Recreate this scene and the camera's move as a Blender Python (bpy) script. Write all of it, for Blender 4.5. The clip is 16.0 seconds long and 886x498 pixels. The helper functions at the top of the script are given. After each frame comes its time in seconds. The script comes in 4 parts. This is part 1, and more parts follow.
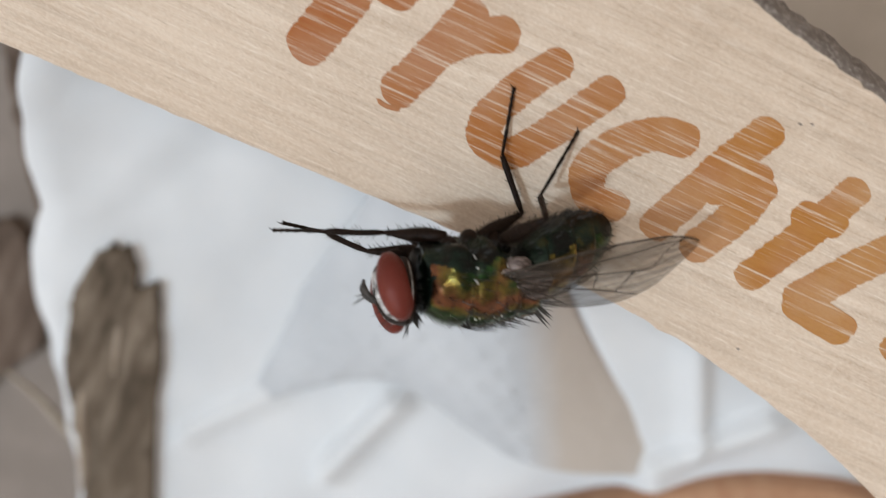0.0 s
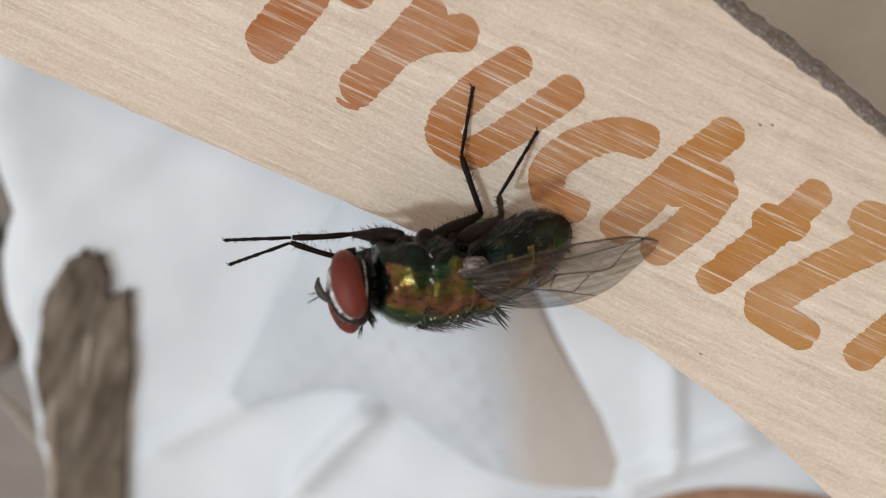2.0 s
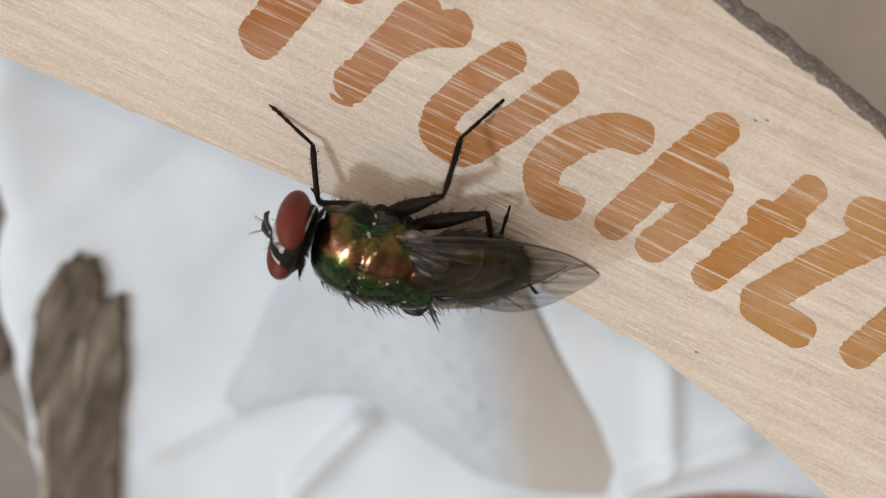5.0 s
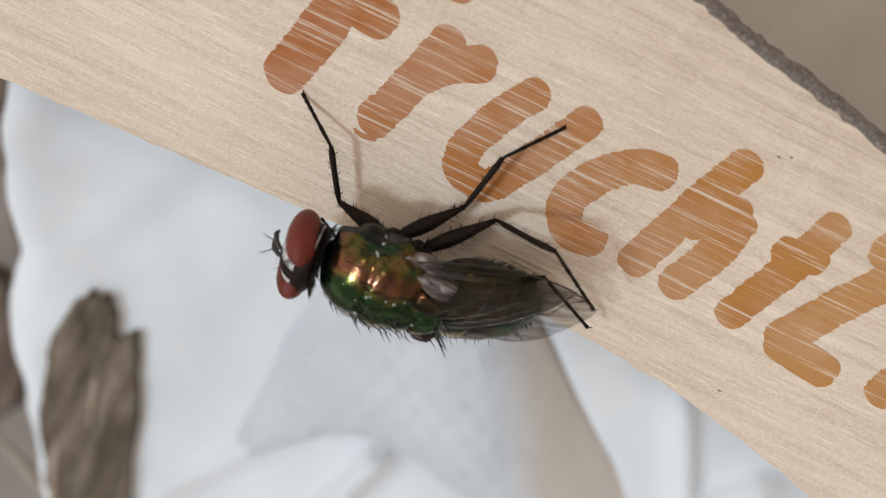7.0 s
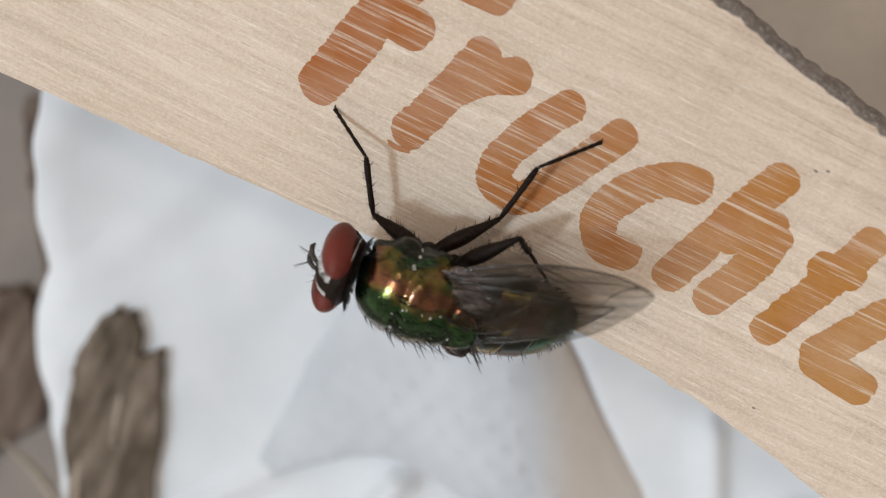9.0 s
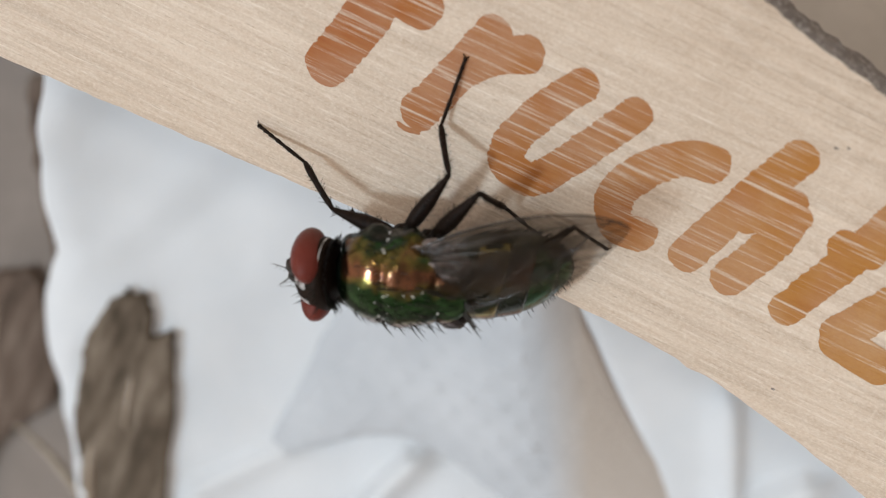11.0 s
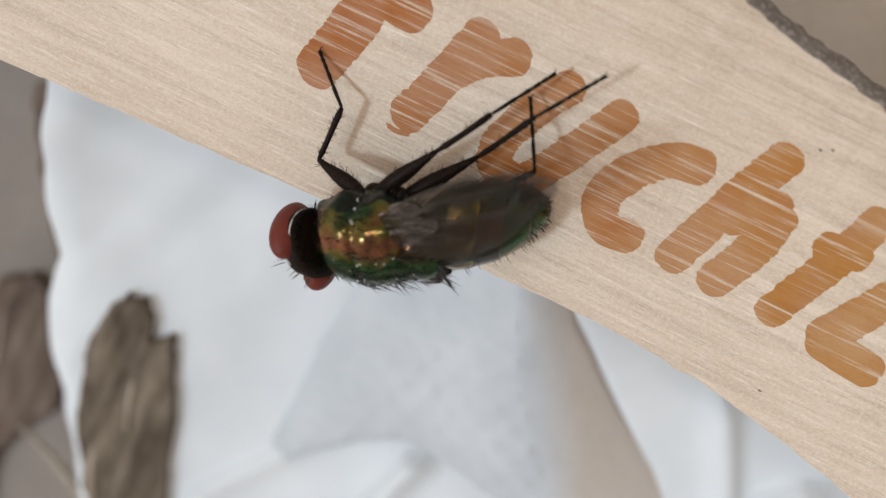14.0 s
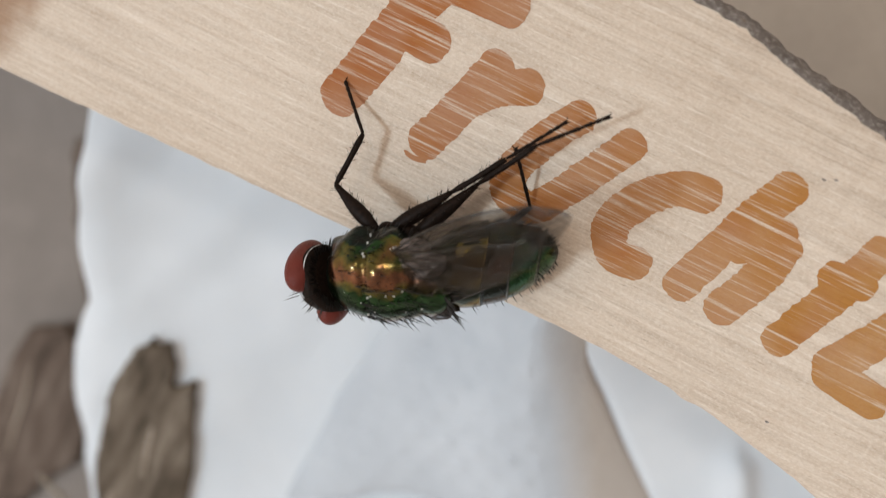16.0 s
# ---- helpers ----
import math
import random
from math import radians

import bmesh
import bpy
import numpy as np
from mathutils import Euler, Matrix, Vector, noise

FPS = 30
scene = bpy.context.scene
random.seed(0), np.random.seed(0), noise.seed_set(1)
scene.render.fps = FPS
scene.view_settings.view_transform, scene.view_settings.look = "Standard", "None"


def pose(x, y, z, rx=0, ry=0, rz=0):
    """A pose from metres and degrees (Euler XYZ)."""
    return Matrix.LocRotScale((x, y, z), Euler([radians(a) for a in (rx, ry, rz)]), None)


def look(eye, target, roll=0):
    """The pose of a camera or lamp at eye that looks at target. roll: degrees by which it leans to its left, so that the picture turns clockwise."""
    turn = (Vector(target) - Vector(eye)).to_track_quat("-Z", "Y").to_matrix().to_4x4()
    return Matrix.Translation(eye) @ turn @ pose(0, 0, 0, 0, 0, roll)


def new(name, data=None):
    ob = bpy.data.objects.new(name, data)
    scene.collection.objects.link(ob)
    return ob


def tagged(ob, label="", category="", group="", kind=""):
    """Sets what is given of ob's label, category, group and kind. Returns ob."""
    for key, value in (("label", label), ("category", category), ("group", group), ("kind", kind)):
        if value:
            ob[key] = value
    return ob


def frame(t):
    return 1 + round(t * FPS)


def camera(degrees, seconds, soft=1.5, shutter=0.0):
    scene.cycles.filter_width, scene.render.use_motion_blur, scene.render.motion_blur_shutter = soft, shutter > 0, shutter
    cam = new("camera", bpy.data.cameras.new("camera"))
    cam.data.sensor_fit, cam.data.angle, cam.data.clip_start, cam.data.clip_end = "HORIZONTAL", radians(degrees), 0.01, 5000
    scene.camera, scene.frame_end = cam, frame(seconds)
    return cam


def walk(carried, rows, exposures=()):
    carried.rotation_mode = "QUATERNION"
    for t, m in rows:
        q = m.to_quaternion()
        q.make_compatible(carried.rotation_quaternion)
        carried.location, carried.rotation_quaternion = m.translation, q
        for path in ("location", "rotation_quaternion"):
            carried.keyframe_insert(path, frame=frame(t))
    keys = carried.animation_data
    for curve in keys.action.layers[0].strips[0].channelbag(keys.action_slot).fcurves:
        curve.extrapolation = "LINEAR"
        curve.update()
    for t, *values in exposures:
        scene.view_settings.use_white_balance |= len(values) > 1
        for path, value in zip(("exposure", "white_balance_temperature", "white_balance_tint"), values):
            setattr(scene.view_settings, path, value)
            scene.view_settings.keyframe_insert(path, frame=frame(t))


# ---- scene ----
MM = 0.001          # all lengths below are written in millimetres


def mm(x, y, z, rx=0, ry=0, rz=0):
    return pose(x * MM, y * MM, z * MM, rx, ry, rz)


cam = camera(42, 16.0, soft=1.1, shutter=0.5)
PATH = [
    (0.0, -1.595, 13.833, 53.306, -23.327, 8.177, 23.394),
    (0.5, -2.893, 14.07, 54.071, -21.81, 8.386, 23.119),
    (1.0, -2.351, 13.541, 55.119, -20.567, 11.094, 23.15),
    (1.5, -1.193, 13.383, 54.212, -21.324, 10.24, 23.295),
    (2.0, 0.033, 13.538, 53.127, -21.844, 8.551, 23.776),
    (2.5, -0.563, 13.502, 53.275, -20.631, 8.729, 23.814),
    (3.0, 0.099, 13.481, 53.34, -20.624, 8.911, 23.639),
    (3.5, 0.707, 12.866, 53.124, -20.559, 8.927, 23.888),
    (4.0, 0.332, 13.086, 53.245, -20.957, 8.686, 23.681),
    (6.5, 0.53, 12.525, 53.053, -19.627, 8.133, 24.215),
    (7.0, 0.013, 12.349, 53.309, -18.472, 8.669, 24.227),
    (7.5, 0.819, 12.098, 53.286, -17.503, 8.951, 24.261),
    (8.0, 0.908, 12.067, 53.094, -17.13, 8.996, 24.181),
    (8.5, 0.53, 11.726, 53.04, -17.594, 9.092, 24.463),
    (9.0, -0.149, 11.446, 53.476, -16.581, 9.535, 24.519),
    (11.5, -0.465, 11.876, 52.659, -18.693, 9.771, 23.465),
    (12.0, -0.135, 12.306, 52.867, -18.444, 9.969, 23.221),
    (12.5, 0.288, 12.584, 52.62, -18.528, 9.957, 22.678),
    (13.0, 0.443, 12.322, 52.355, -19.419, 9.868, 23.217),
    (13.5, -0.063, 11.841, 52.788, -18.076, 9.856, 23.859),
    (14.0, 0.544, 11.732, 53.091, -17.635, 10.69, 23.61),
    (14.5, 1.25, 11.049, 53.428, -16.587, 11.879, 23.745),
    (15.0, 2.483, 10.738, 53.863, -12.994, 12.379, 23.903),
    (15.5, 1.522, 10.721, 54.29, -12.641, 11.73, 24.223),
    (16.0, 2.508, 9.802, 54.564, -11.501, 12.781, 24.691),
]
walk(cam, [(t, mm(*p)) for t, *p in PATH], exposures=[(0, 0.17), (16, 0.17)])
cam.data.dof.use_dof = True
cam.data.dof.focus_distance = 0.0351
cam.data.dof.aperture_fstop = 46.0

# ---- light ----
world = bpy.data.worlds.new("daylight")
scene.world = world
world.use_nodes = True
wn = world.node_tree
sky = wn.nodes.new("ShaderNodeTexSky")
sky.sky_type = "NISHITA"
sky.sun_disc = False
SUN_EL, SUN_AZ = 61.0, 210.0          # height and bearing (from +x, counterclockwise) of the light
sky.sun_elevation = radians(SUN_EL)
sky.sun_rotation = radians(90 - SUN_AZ)
soft_sky = wn.nodes.new("ShaderNodeHueSaturation")
soft_sky.inputs["Saturation"].default_value = 0.0
wn.links.new(sky.outputs[0], soft_sky.inputs["Color"])
warm = wn.nodes.new("ShaderNodeMix")          # warm light thrown back by the room
warm.data_type, warm.blend_type = "RGBA", "MULTIPLY"
warm.inputs[0].default_value = 1.0
warm.inputs[7].default_value = (1.0, 0.865, 0.755, 1)
wn.links.new(soft_sky.outputs[0], warm.inputs[6])
wn.links.new(warm.outputs[2], wn.nodes["Background"].inputs[0])
wn.nodes["Background"].inputs[1].default_value = 0.134

sun_data = bpy.data.lights.new("sun", "SUN")
sun_data.energy, sun_data.angle, sun_data.color = 1.35, radians(6), (0.66, 0.85, 1.0)
sun = new("sun", sun_data)
ce = math.cos(radians(SUN_EL))
sun.matrix_world = look((ce * math.cos(radians(SUN_AZ)), ce * math.sin(radians(SUN_AZ)), math.sin(radians(SUN_EL))), (0, 0, 0))

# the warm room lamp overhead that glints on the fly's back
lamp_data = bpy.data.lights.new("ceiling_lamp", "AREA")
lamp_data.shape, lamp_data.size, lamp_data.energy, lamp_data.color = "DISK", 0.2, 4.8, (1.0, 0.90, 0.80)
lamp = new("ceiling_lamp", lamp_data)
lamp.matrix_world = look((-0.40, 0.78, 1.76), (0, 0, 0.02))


# ---- materials ----
class Mat:
    """A small builder of node materials; coordinates in millimetres of the object."""

    def __init__(self, name, rough=0.6, metal=0.0, spec=0.5):
        self.m = bpy.data.materials.new(name)
        self.m.use_nodes = True
        self.t = self.m.node_tree
        self.b = self.t.nodes["Principled BSDF"]
        self.out = self.t.nodes["Material Output"]
        self.b.inputs["Roughness"].default_value = rough
        self.b.inputs["Metallic"].default_value = metal
        self.b.inputs["Specular IOR Level"].default_value = spec
        co = self.t.nodes.new("ShaderNodeTexCoord")
        mp = self.t.nodes.new("ShaderNodeMapping")
        mp.inputs["Scale"].default_value = (1000, 1000, 1000)
        self.t.links.new(co.outputs["Object"], mp.inputs["Vector"])
        self.co = mp.outputs[0]

    def scaled(self, sx, sy, sz):
        mp = self.t.nodes.new("ShaderNodeMapping")
        mp.inputs["Scale"].default_value = (sx, sy, sz)
        self.t.links.new(self.co, mp.inputs["Vector"])
        return mp.outputs[0]

    def noise(self, scale, detail=4.0, rough=0.55, co=None, distort=0.0):
        n = self.t.nodes.new("ShaderNodeTexNoise")
        n.inputs["Scale"].default_value = scale
        n.inputs["Detail"].default_value = detail
        n.inputs["Roughness"].default_value = rough
        n.inputs["Distortion"].default_value = distort
        self.t.links.new(co or self.co, n.inputs["Vector"])
        return n.outputs["Fac"]

    def cells(self, scale, co=None):
        n = self.t.nodes.new("ShaderNodeTexVoronoi")
        n.inputs["Scale"].default_value = scale
        self.t.links.new(co or self.co, n.inputs["Vector"])
        return n.outputs["Distance"]

    def ramp(self, fac, stops):
        r = self.t.nodes.new("ShaderNodeValToRGB")
        els = r.color_ramp.elements
        while len(els) < len(stops):
            els.new(0.5)
        for e, (pos, col) in zip(els, stops):
            e.position, e.color = pos, (*col, 1) if len(col) == 3 else col
        self.t.links.new(fac, r.inputs[0])
        return r.outputs[0]

    def grey(self, fac, a, b, lo=0.0, hi=1.0):
        r = self.t.nodes.new("ShaderNodeMapRange")
        for k, v in zip((1, 2, 3, 4), (a, b, lo, hi)):
            r.inputs[k].default_value = v
        self.t.links.new(fac, r.inputs[0])
        return r.outputs[0]

    def math(self, op, a, b):
        n = self.t.nodes.new("ShaderNodeMath")
        n.operation = op
        for k, v in enumerate((a, b)):
            if isinstance(v, (int, float)):
                n.inputs[k].default_value = v
            else:
                self.t.links.new(v, n.inputs[k])
        return n.outputs[0]

    def mix(self, fac, a, b, blend="MIX"):
        n = self.t.nodes.new("ShaderNodeMix")
        n.data_type, n.blend_type = "RGBA", blend
        for k, v in ((0, fac), (6, a), (7, b)):
            if isinstance(v, (int, float)):
                n.inputs[k].default_value = v
            elif isinstance(v, tuple):
                n.inputs[k].default_value = (*v, 1)
            else:
                self.t.links.new(v, n.inputs[k])
        return n.outputs[2]

    def set(self, **kw):
        for k, v in kw.items():
            sock = self.b.inputs[k.replace("_", " ").title().replace("Ior", "IOR")]
            if isinstance(v, (int, float)):
                sock.default_value = v
            elif isinstance(v, tuple):
                sock.default_value = (*v, 1)
            else:
                self.t.links.new(v, sock)
        return self

    def bump(self, height, depth, strength=1.0):
        n = self.t.nodes.new("ShaderNodeBump")
        n.inputs["Strength"].default_value = strength
        n.inputs["Distance"].default_value = depth * MM
        self.t.links.new(height, n.inputs["Height"])
        self.t.links.new(n.outputs[0], self.b.inputs["Normal"])
        return self


def wood_colour(k):
    """Pale birch: streaks along x at two scales, cross fleck, faint stains."""
    long_streak = k.noise(1.0, 5, 0.6, k.scaled(0.16, 3.0, 1.0), 0.3)
    fine = k.noise(1.0, 4, 0.6, k.scaled(0.5, 9.0, 3.0))
    stain = k.noise(0.16, 3)
    c = k.ramp(long_streak, [(0.28, (0.424, 0.317, 0.233)), (0.5, (0.556, 0.434, 0.332)), (0.72, (0.687, 0.566, 0.456))])
    c = k.mix(k.grey(fine, 0.35, 0.7, 0.0, 0.5), c, (0.667, 0.570, 0.470))
    c = k.mix(k.grey(stain, 0.45, 0.75, 0.0, 0.25), c, (0.455, 0.341, 0.247))
    fleck = k.noise(1.0, 3, 0.6, k.scaled(0.7, 11.0, 3.0), 0.2)
    c = k.mix(k.grey(fleck, 0.56, 0.72, 0.0, 0.48), c, (0.869, 0.795, 0.712))
    mottle = k.noise(5.0, 4, 0.7)
    c = k.mix(k.grey(mottle, 0.4, 0.7, 0.0, 0.42), c, (0.707, 0.624, 0.532))
    speck = k.noise(1.0, 3, 0.65, k.scaled(9.0, 15.0, 9.0))
    c = k.mix(k.grey(speck, 0.52, 0.68, 0.0, 0.36), c, (0.788, 0.702, 0.608))
    c = k.mix(k.grey(speck, 0.46, 0.34, 0.0, 0.28), c, (0.424, 0.312, 0.223))
    pore = k.noise(1.0, 3, 0.5, k.scaled(1.6, 16.0, 3.0))
    c = k.mix(k.grey(pore, 0.36, 0.28, 0.0, 0.45), c, (0.303, 0.214, 0.142))
    return c, fine, long_streak


k = Mat("pale_wood", 0.55)
c, fine, streak = wood_colour(k)
sep = k.t.nodes.new("ShaderNodeSeparateXYZ")          # brown stain at the stick's dipped end, slanting across the grain
k.t.links.new(k.co, sep.inputs[0])
front = k.math("ADD", k.math("SUBTRACT", sep.outputs[0], k.math("MULTIPLY", sep.outputs[1], 0.39)), k.grey(k.noise(0.6, 3), 0.3, 0.7, -0.4, 0.4))
brown = k.ramp(k.noise(0.35, 4), [(0.35, (0.25, 0.125, 0.06)), (0.65, (0.36, 0.225, 0.135))])
c = k.mix(k.grey(front, -17.0, -18.0, 0.0, 0.9), c, brown)
k.set(base_color=c).bump(k.math("ADD", fine, streak), 0.05)
WOOD = k.m

k = Mat("worn_wood_edge", 0.8)
n1, n2 = k.noise(1.2, 5, 0.65), k.noise(7.0, 4, 0.7)
k.set(base_color=k.mix(k.grey(n2, 0.5, 0.68), k.ramp(n1, [(0.3, (0.13, 0.105, 0.09)), (0.6, (0.22, 0.185, 0.165)), (0.78, (0.34, 0.23, 0.12))]), (0.40, 0.365, 0.335))).bump(n2, 0.12)
EDGE = k.m

k = Mat("orange_brown_print", 0.7, spec=0.2)
sep = k.t.nodes.new("ShaderNodeSeparateXYZ")
k.t.links.new(k.co, sep.inputs[0])
broad, thin, hair = k.noise(1.0, 3, 0.55, k.scaled(0.14, 5.0, 0.0), 0.3), k.noise(1.0, 4, 0.7, k.scaled(0.22, 11.5, 0.0), 0.3), k.noise(1.0, 3, 0.65, k.scaled(0.6, 17.0, 0.0), 0.2)
streak = k.math("ADD", k.math("MULTIPLY", broad, 0.42), k.math("ADD", k.math("MULTIPLY", thin, 0.38), k.math("MULTIPLY", hair, 0.2)))
patch = k.noise(0.5, 3)
ink = k.mix(k.grey(sep.outputs[0], -6.0, 13.0), (0.32, 0.102, 0.026), (0.40, 0.185, 0.04))
ink = k.mix(k.grey(patch, 0.45, 0.7, 0.0, 0.4), ink, (0.31, 0.085, 0.025))
cover = k.math("MULTIPLY", k.grey(streak, 0.515, 0.605, 1.0, 0.15), k.grey(k.noise(0.42, 2), 0.36, 0.6, 1.0, 0.82))
bare, fine, grain = wood_colour(k)
ink = k.mix(k.grey(fine, 0.35, 0.7, 0.0, 0.2), ink, (0.50, 0.28, 0.12))
ink = k.mix(k.grey(k.noise(7.0, 3, 0.7), 0.45, 0.7, 0.0, 0.25), ink, (0.30, 0.10, 0.03))
k.set(base_color=k.mix(cover, bare, ink)).bump(k.math("ADD", fine, grain), 0.05)
INK = k.m

k = Mat("white_paper", 0.85, spec=0.25)
fib, blot = k.noise(9.0, 5, 0.65), k.noise(0.22, 3)
k.set(base_color=k.mix(k.grey(blot, 0.35, 0.7), (0.64, 0.675, 0.715), (0.695, 0.725, 0.76))).bump(fib, 0.04)
PAPER = k.m

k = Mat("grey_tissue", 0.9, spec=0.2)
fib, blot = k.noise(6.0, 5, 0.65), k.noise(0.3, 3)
sep = k.t.nodes.new("ShaderNodeSeparateXYZ")          # warm shade on the fold's back face, painted in as beige
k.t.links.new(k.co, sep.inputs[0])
fold_shade = k.math("ADD", sep.outputs[0], k.math("MULTIPLY", sep.outputs[1], 0.5))
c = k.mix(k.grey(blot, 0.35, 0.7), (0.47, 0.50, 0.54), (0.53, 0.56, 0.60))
k.set(base_color=k.mix(k.grey(fold_shade, 0.7, 2.6), c, (0.50, 0.455, 0.415))).bump(fib, 0.05)
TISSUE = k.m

def weathered(name, dark, mid, pale):
    k = Mat(name, 0.9, spec=0.2)
    n1, n2, n3 = k.noise(1.0, 4, 0.6, k.scaled(1.5, 0.22, 1.0), 0.3), k.noise(0.5, 4), k.noise(0.8, 3, 0.55, k.scaled(1.2, 0.5, 1.0))
    c = k.ramp(n1, [(0.34, dark), (0.50, mid), (0.68, pale)])
    c = k.mix(k.grey(n2, 0.4, 0.7, 0, 0.5), c, mid)
    c = k.mix(k.grey(n3, 0.56, 0.70, 0, 0.5), c, pale)
    c = k.mix(k.grey(n3, 0.42, 0.32, 0, 0.8), c, dark)
    k.set(base_color=c).bump(n3, 0.08)
    return k.m


BARK = weathered("weathered_wood", (0.065, 0.05, 0.036), (0.135, 0.106, 0.08), (0.235, 0.195, 0.155))
DARK_BARK = weathered("dark_weathered_wood", (0.075, 0.054, 0.042), (0.125, 0.092, 0.073), (0.2, 0.158, 0.13))

k = Mat("pale_wood_fibre", 0.9, spec=0.2)
n1 = k.noise(1.0, 4, 0.6, k.scaled(2.0, 0.6, 1.0))
k.set(base_color=k.ramp(n1, [(0.3, (0.27, 0.215, 0.165)), (0.7, (0.44, 0.38, 0.315))])).bump(n1, 0.1)
FIBRE = k.m

k = Mat("pale_straw", 0.7)
n1 = k.noise(1.5, 4)
k.set(base_color=k.ramp(n1, [(0.3, (0.36, 0.30, 0.23)), (0.7, (0.52, 0.46, 0.38))])).bump(n1, 0.05)
STRAW = k.m

k = Mat("orange_brown_card", 0.7)
n1 = k.noise(1.2, 4)
k.set(base_color=k.ramp(n1, [(0.3, (0.34, 0.17, 0.095)), (0.7, (0.42, 0.25, 0.15))])).bump(n1, 0.05)
CARD = k.m

k = Mat("grey_beige_card", 0.85, spec=0.2)
n1, n2 = k.noise(0.12, 3), k.noise(2.0, 4)
k.set(base_color=k.mix(k.grey(n2, 0.4, 0.65, 0, 0.25), k.ramp(n1, [(0.3, (0.46, 0.42, 0.375)), (0.7, (0.58, 0.535, 0.485))]), (0.43, 0.39, 0.345))).bump(n2, 0.05)
BEIGE = k.m

k = Mat("grey_brown_table", 0.7)
n1, n2 = k.noise(0.2, 5, 0.6), k.noise(3.0, 4)
k.set(base_color=k.mix(k.grey(n2, 0.4, 0.65, 0, 0.4), k.ramp(n1, [(0.3, (0.19, 0.160, 0.14)), (0.7, (0.27, 0.23, 0.205))]), (0.17, 0.145, 0.125))).bump(n2, 0.1)
TABLE = k.m


def shell(name, dark, green, gold, copper, rough, lo, hi):
    """Metallic cuticle: green along the middle of the back, copper beside it, darker patches, fine pits."""
    k = Mat(name, rough, 0.95)
    sep = k.t.nodes.new("ShaderNodeSeparateXYZ")
    k.t.links.new(k.co, sep.inputs[0])
    off = k.math("ABSOLUTE", sep.outputs[1], 0.0)
    cloud, pits, patch = k.noise(1.3, 3, 0.55), k.noise(14.0, 3, 0.6), k.noise(2.3, 3, 0.6)
    f = k.math("ADD", k.grey(off, lo, hi, 0.0, 1.0), k.grey(cloud, 0.3, 0.7, -0.16, 0.16))
    c = k.ramp(f, [(0.22, green), (0.35, gold), (0.48, copper), (0.70, copper), (0.84, gold), (0.97, green)])
    c = k.mix(k.grey(patch, 0.34, 0.66, 0.62, 0.0), c, dark)
    k.set(base_color=c, roughness=k.grey(pits, 0.3, 0.7, rough - 0.03, rough + 0.04), coat_weight=0.18, coat_roughness=0.09)
    k.bump(k.math("ADD", pits, k.math("MULTIPLY", patch, 4.0)), 0.006)
    return k.m


THORAX = shell("copper_green_cuticle", (0.005, 0.005, 0.003), (0.02, 0.062, 0.016), (0.17, 0.13, 0.032), (0.225, 0.092, 0.045), 0.16, 0.1, 1.5)

GOLD = shell("gold_cuticle", (0.006, 0.006, 0.004), (0.012, 0.03, 0.008), (0.46, 0.34, 0.08), (0.24, 0.13, 0.045), 0.15, 0.0, 1.5)
COPPER = shell("dusky_copper_cuticle", (0.008, 0.009, 0.006), (0.008, 0.016, 0.008), (0.07, 0.055, 0.02), (0.16, 0.075, 0.048), 0.13, 0.0, 1.5)
GREEN = shell("green_cuticle", (0.006, 0.010, 0.006), (0.018, 0.085, 0.024), (0.05, 0.09, 0.02), (0.014, 0.075, 0.04), 0.16, 0.0, 1.2)

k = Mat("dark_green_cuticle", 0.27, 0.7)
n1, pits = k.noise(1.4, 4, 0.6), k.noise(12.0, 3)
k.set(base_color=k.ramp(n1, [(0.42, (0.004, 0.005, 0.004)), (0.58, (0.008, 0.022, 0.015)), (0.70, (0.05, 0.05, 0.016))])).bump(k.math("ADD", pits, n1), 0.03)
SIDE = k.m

k = Mat("black_cuticle", 0.5, spec=0.1)
n1 = k.noise(9.0, 4)
k.set(base_color=k.ramp(n1, [(0.3, (0.005, 0.0032, 0.0024)), (0.7, (0.017, 0.009, 0.0058))])).bump(n1, 0.02)
BLACK = k.m

k = Mat("glossy_vein", 0.25, spec=0.6)
n1 = k.noise(6.0, 3)
k.set(base_color=k.ramp(n1, [(0.3, (0.008, 0.006, 0.004)), (0.7, (0.03, 0.02, 0.013))])).bump(n1, 0.02)
VEIN = k.m

k = Mat("black_bristle", 0.45)
k.set(base_color=(0.008, 0.007, 0.006))
HAIR = k.m

k = Mat("silver_face", 0.5)
n1 = k.noise(3.0, 4)
k.set(base_color=k.ramp(n1, [(0.34, (0.10, 0.095, 0.09)), (0.52, (0.60, 0.60, 0.61))])).bump(n1, 0.03)
FACE = k.m

k = Mat("antenna_grey", 0.6)
n1 = k.noise(6.0, 3)
k.set(base_color=k.ramp(n1, [(0.35, (0.012, 0.010, 0.009)), (0.65, (0.055, 0.05, 0.047))])).bump(n1, 0.02)
ANTENNA = k.m

k = Mat("red_eye", 0.34, spec=0.22)
fac, tone = k.cells(38.0), k.noise(0.9, 3)
k.set(base_color=k.ramp(tone, [(0.3, (0.095, 0.015, 0.010)), (0.7, (0.155, 0.030, 0.021))])).bump(fac, 0.008)
EYE = k.m

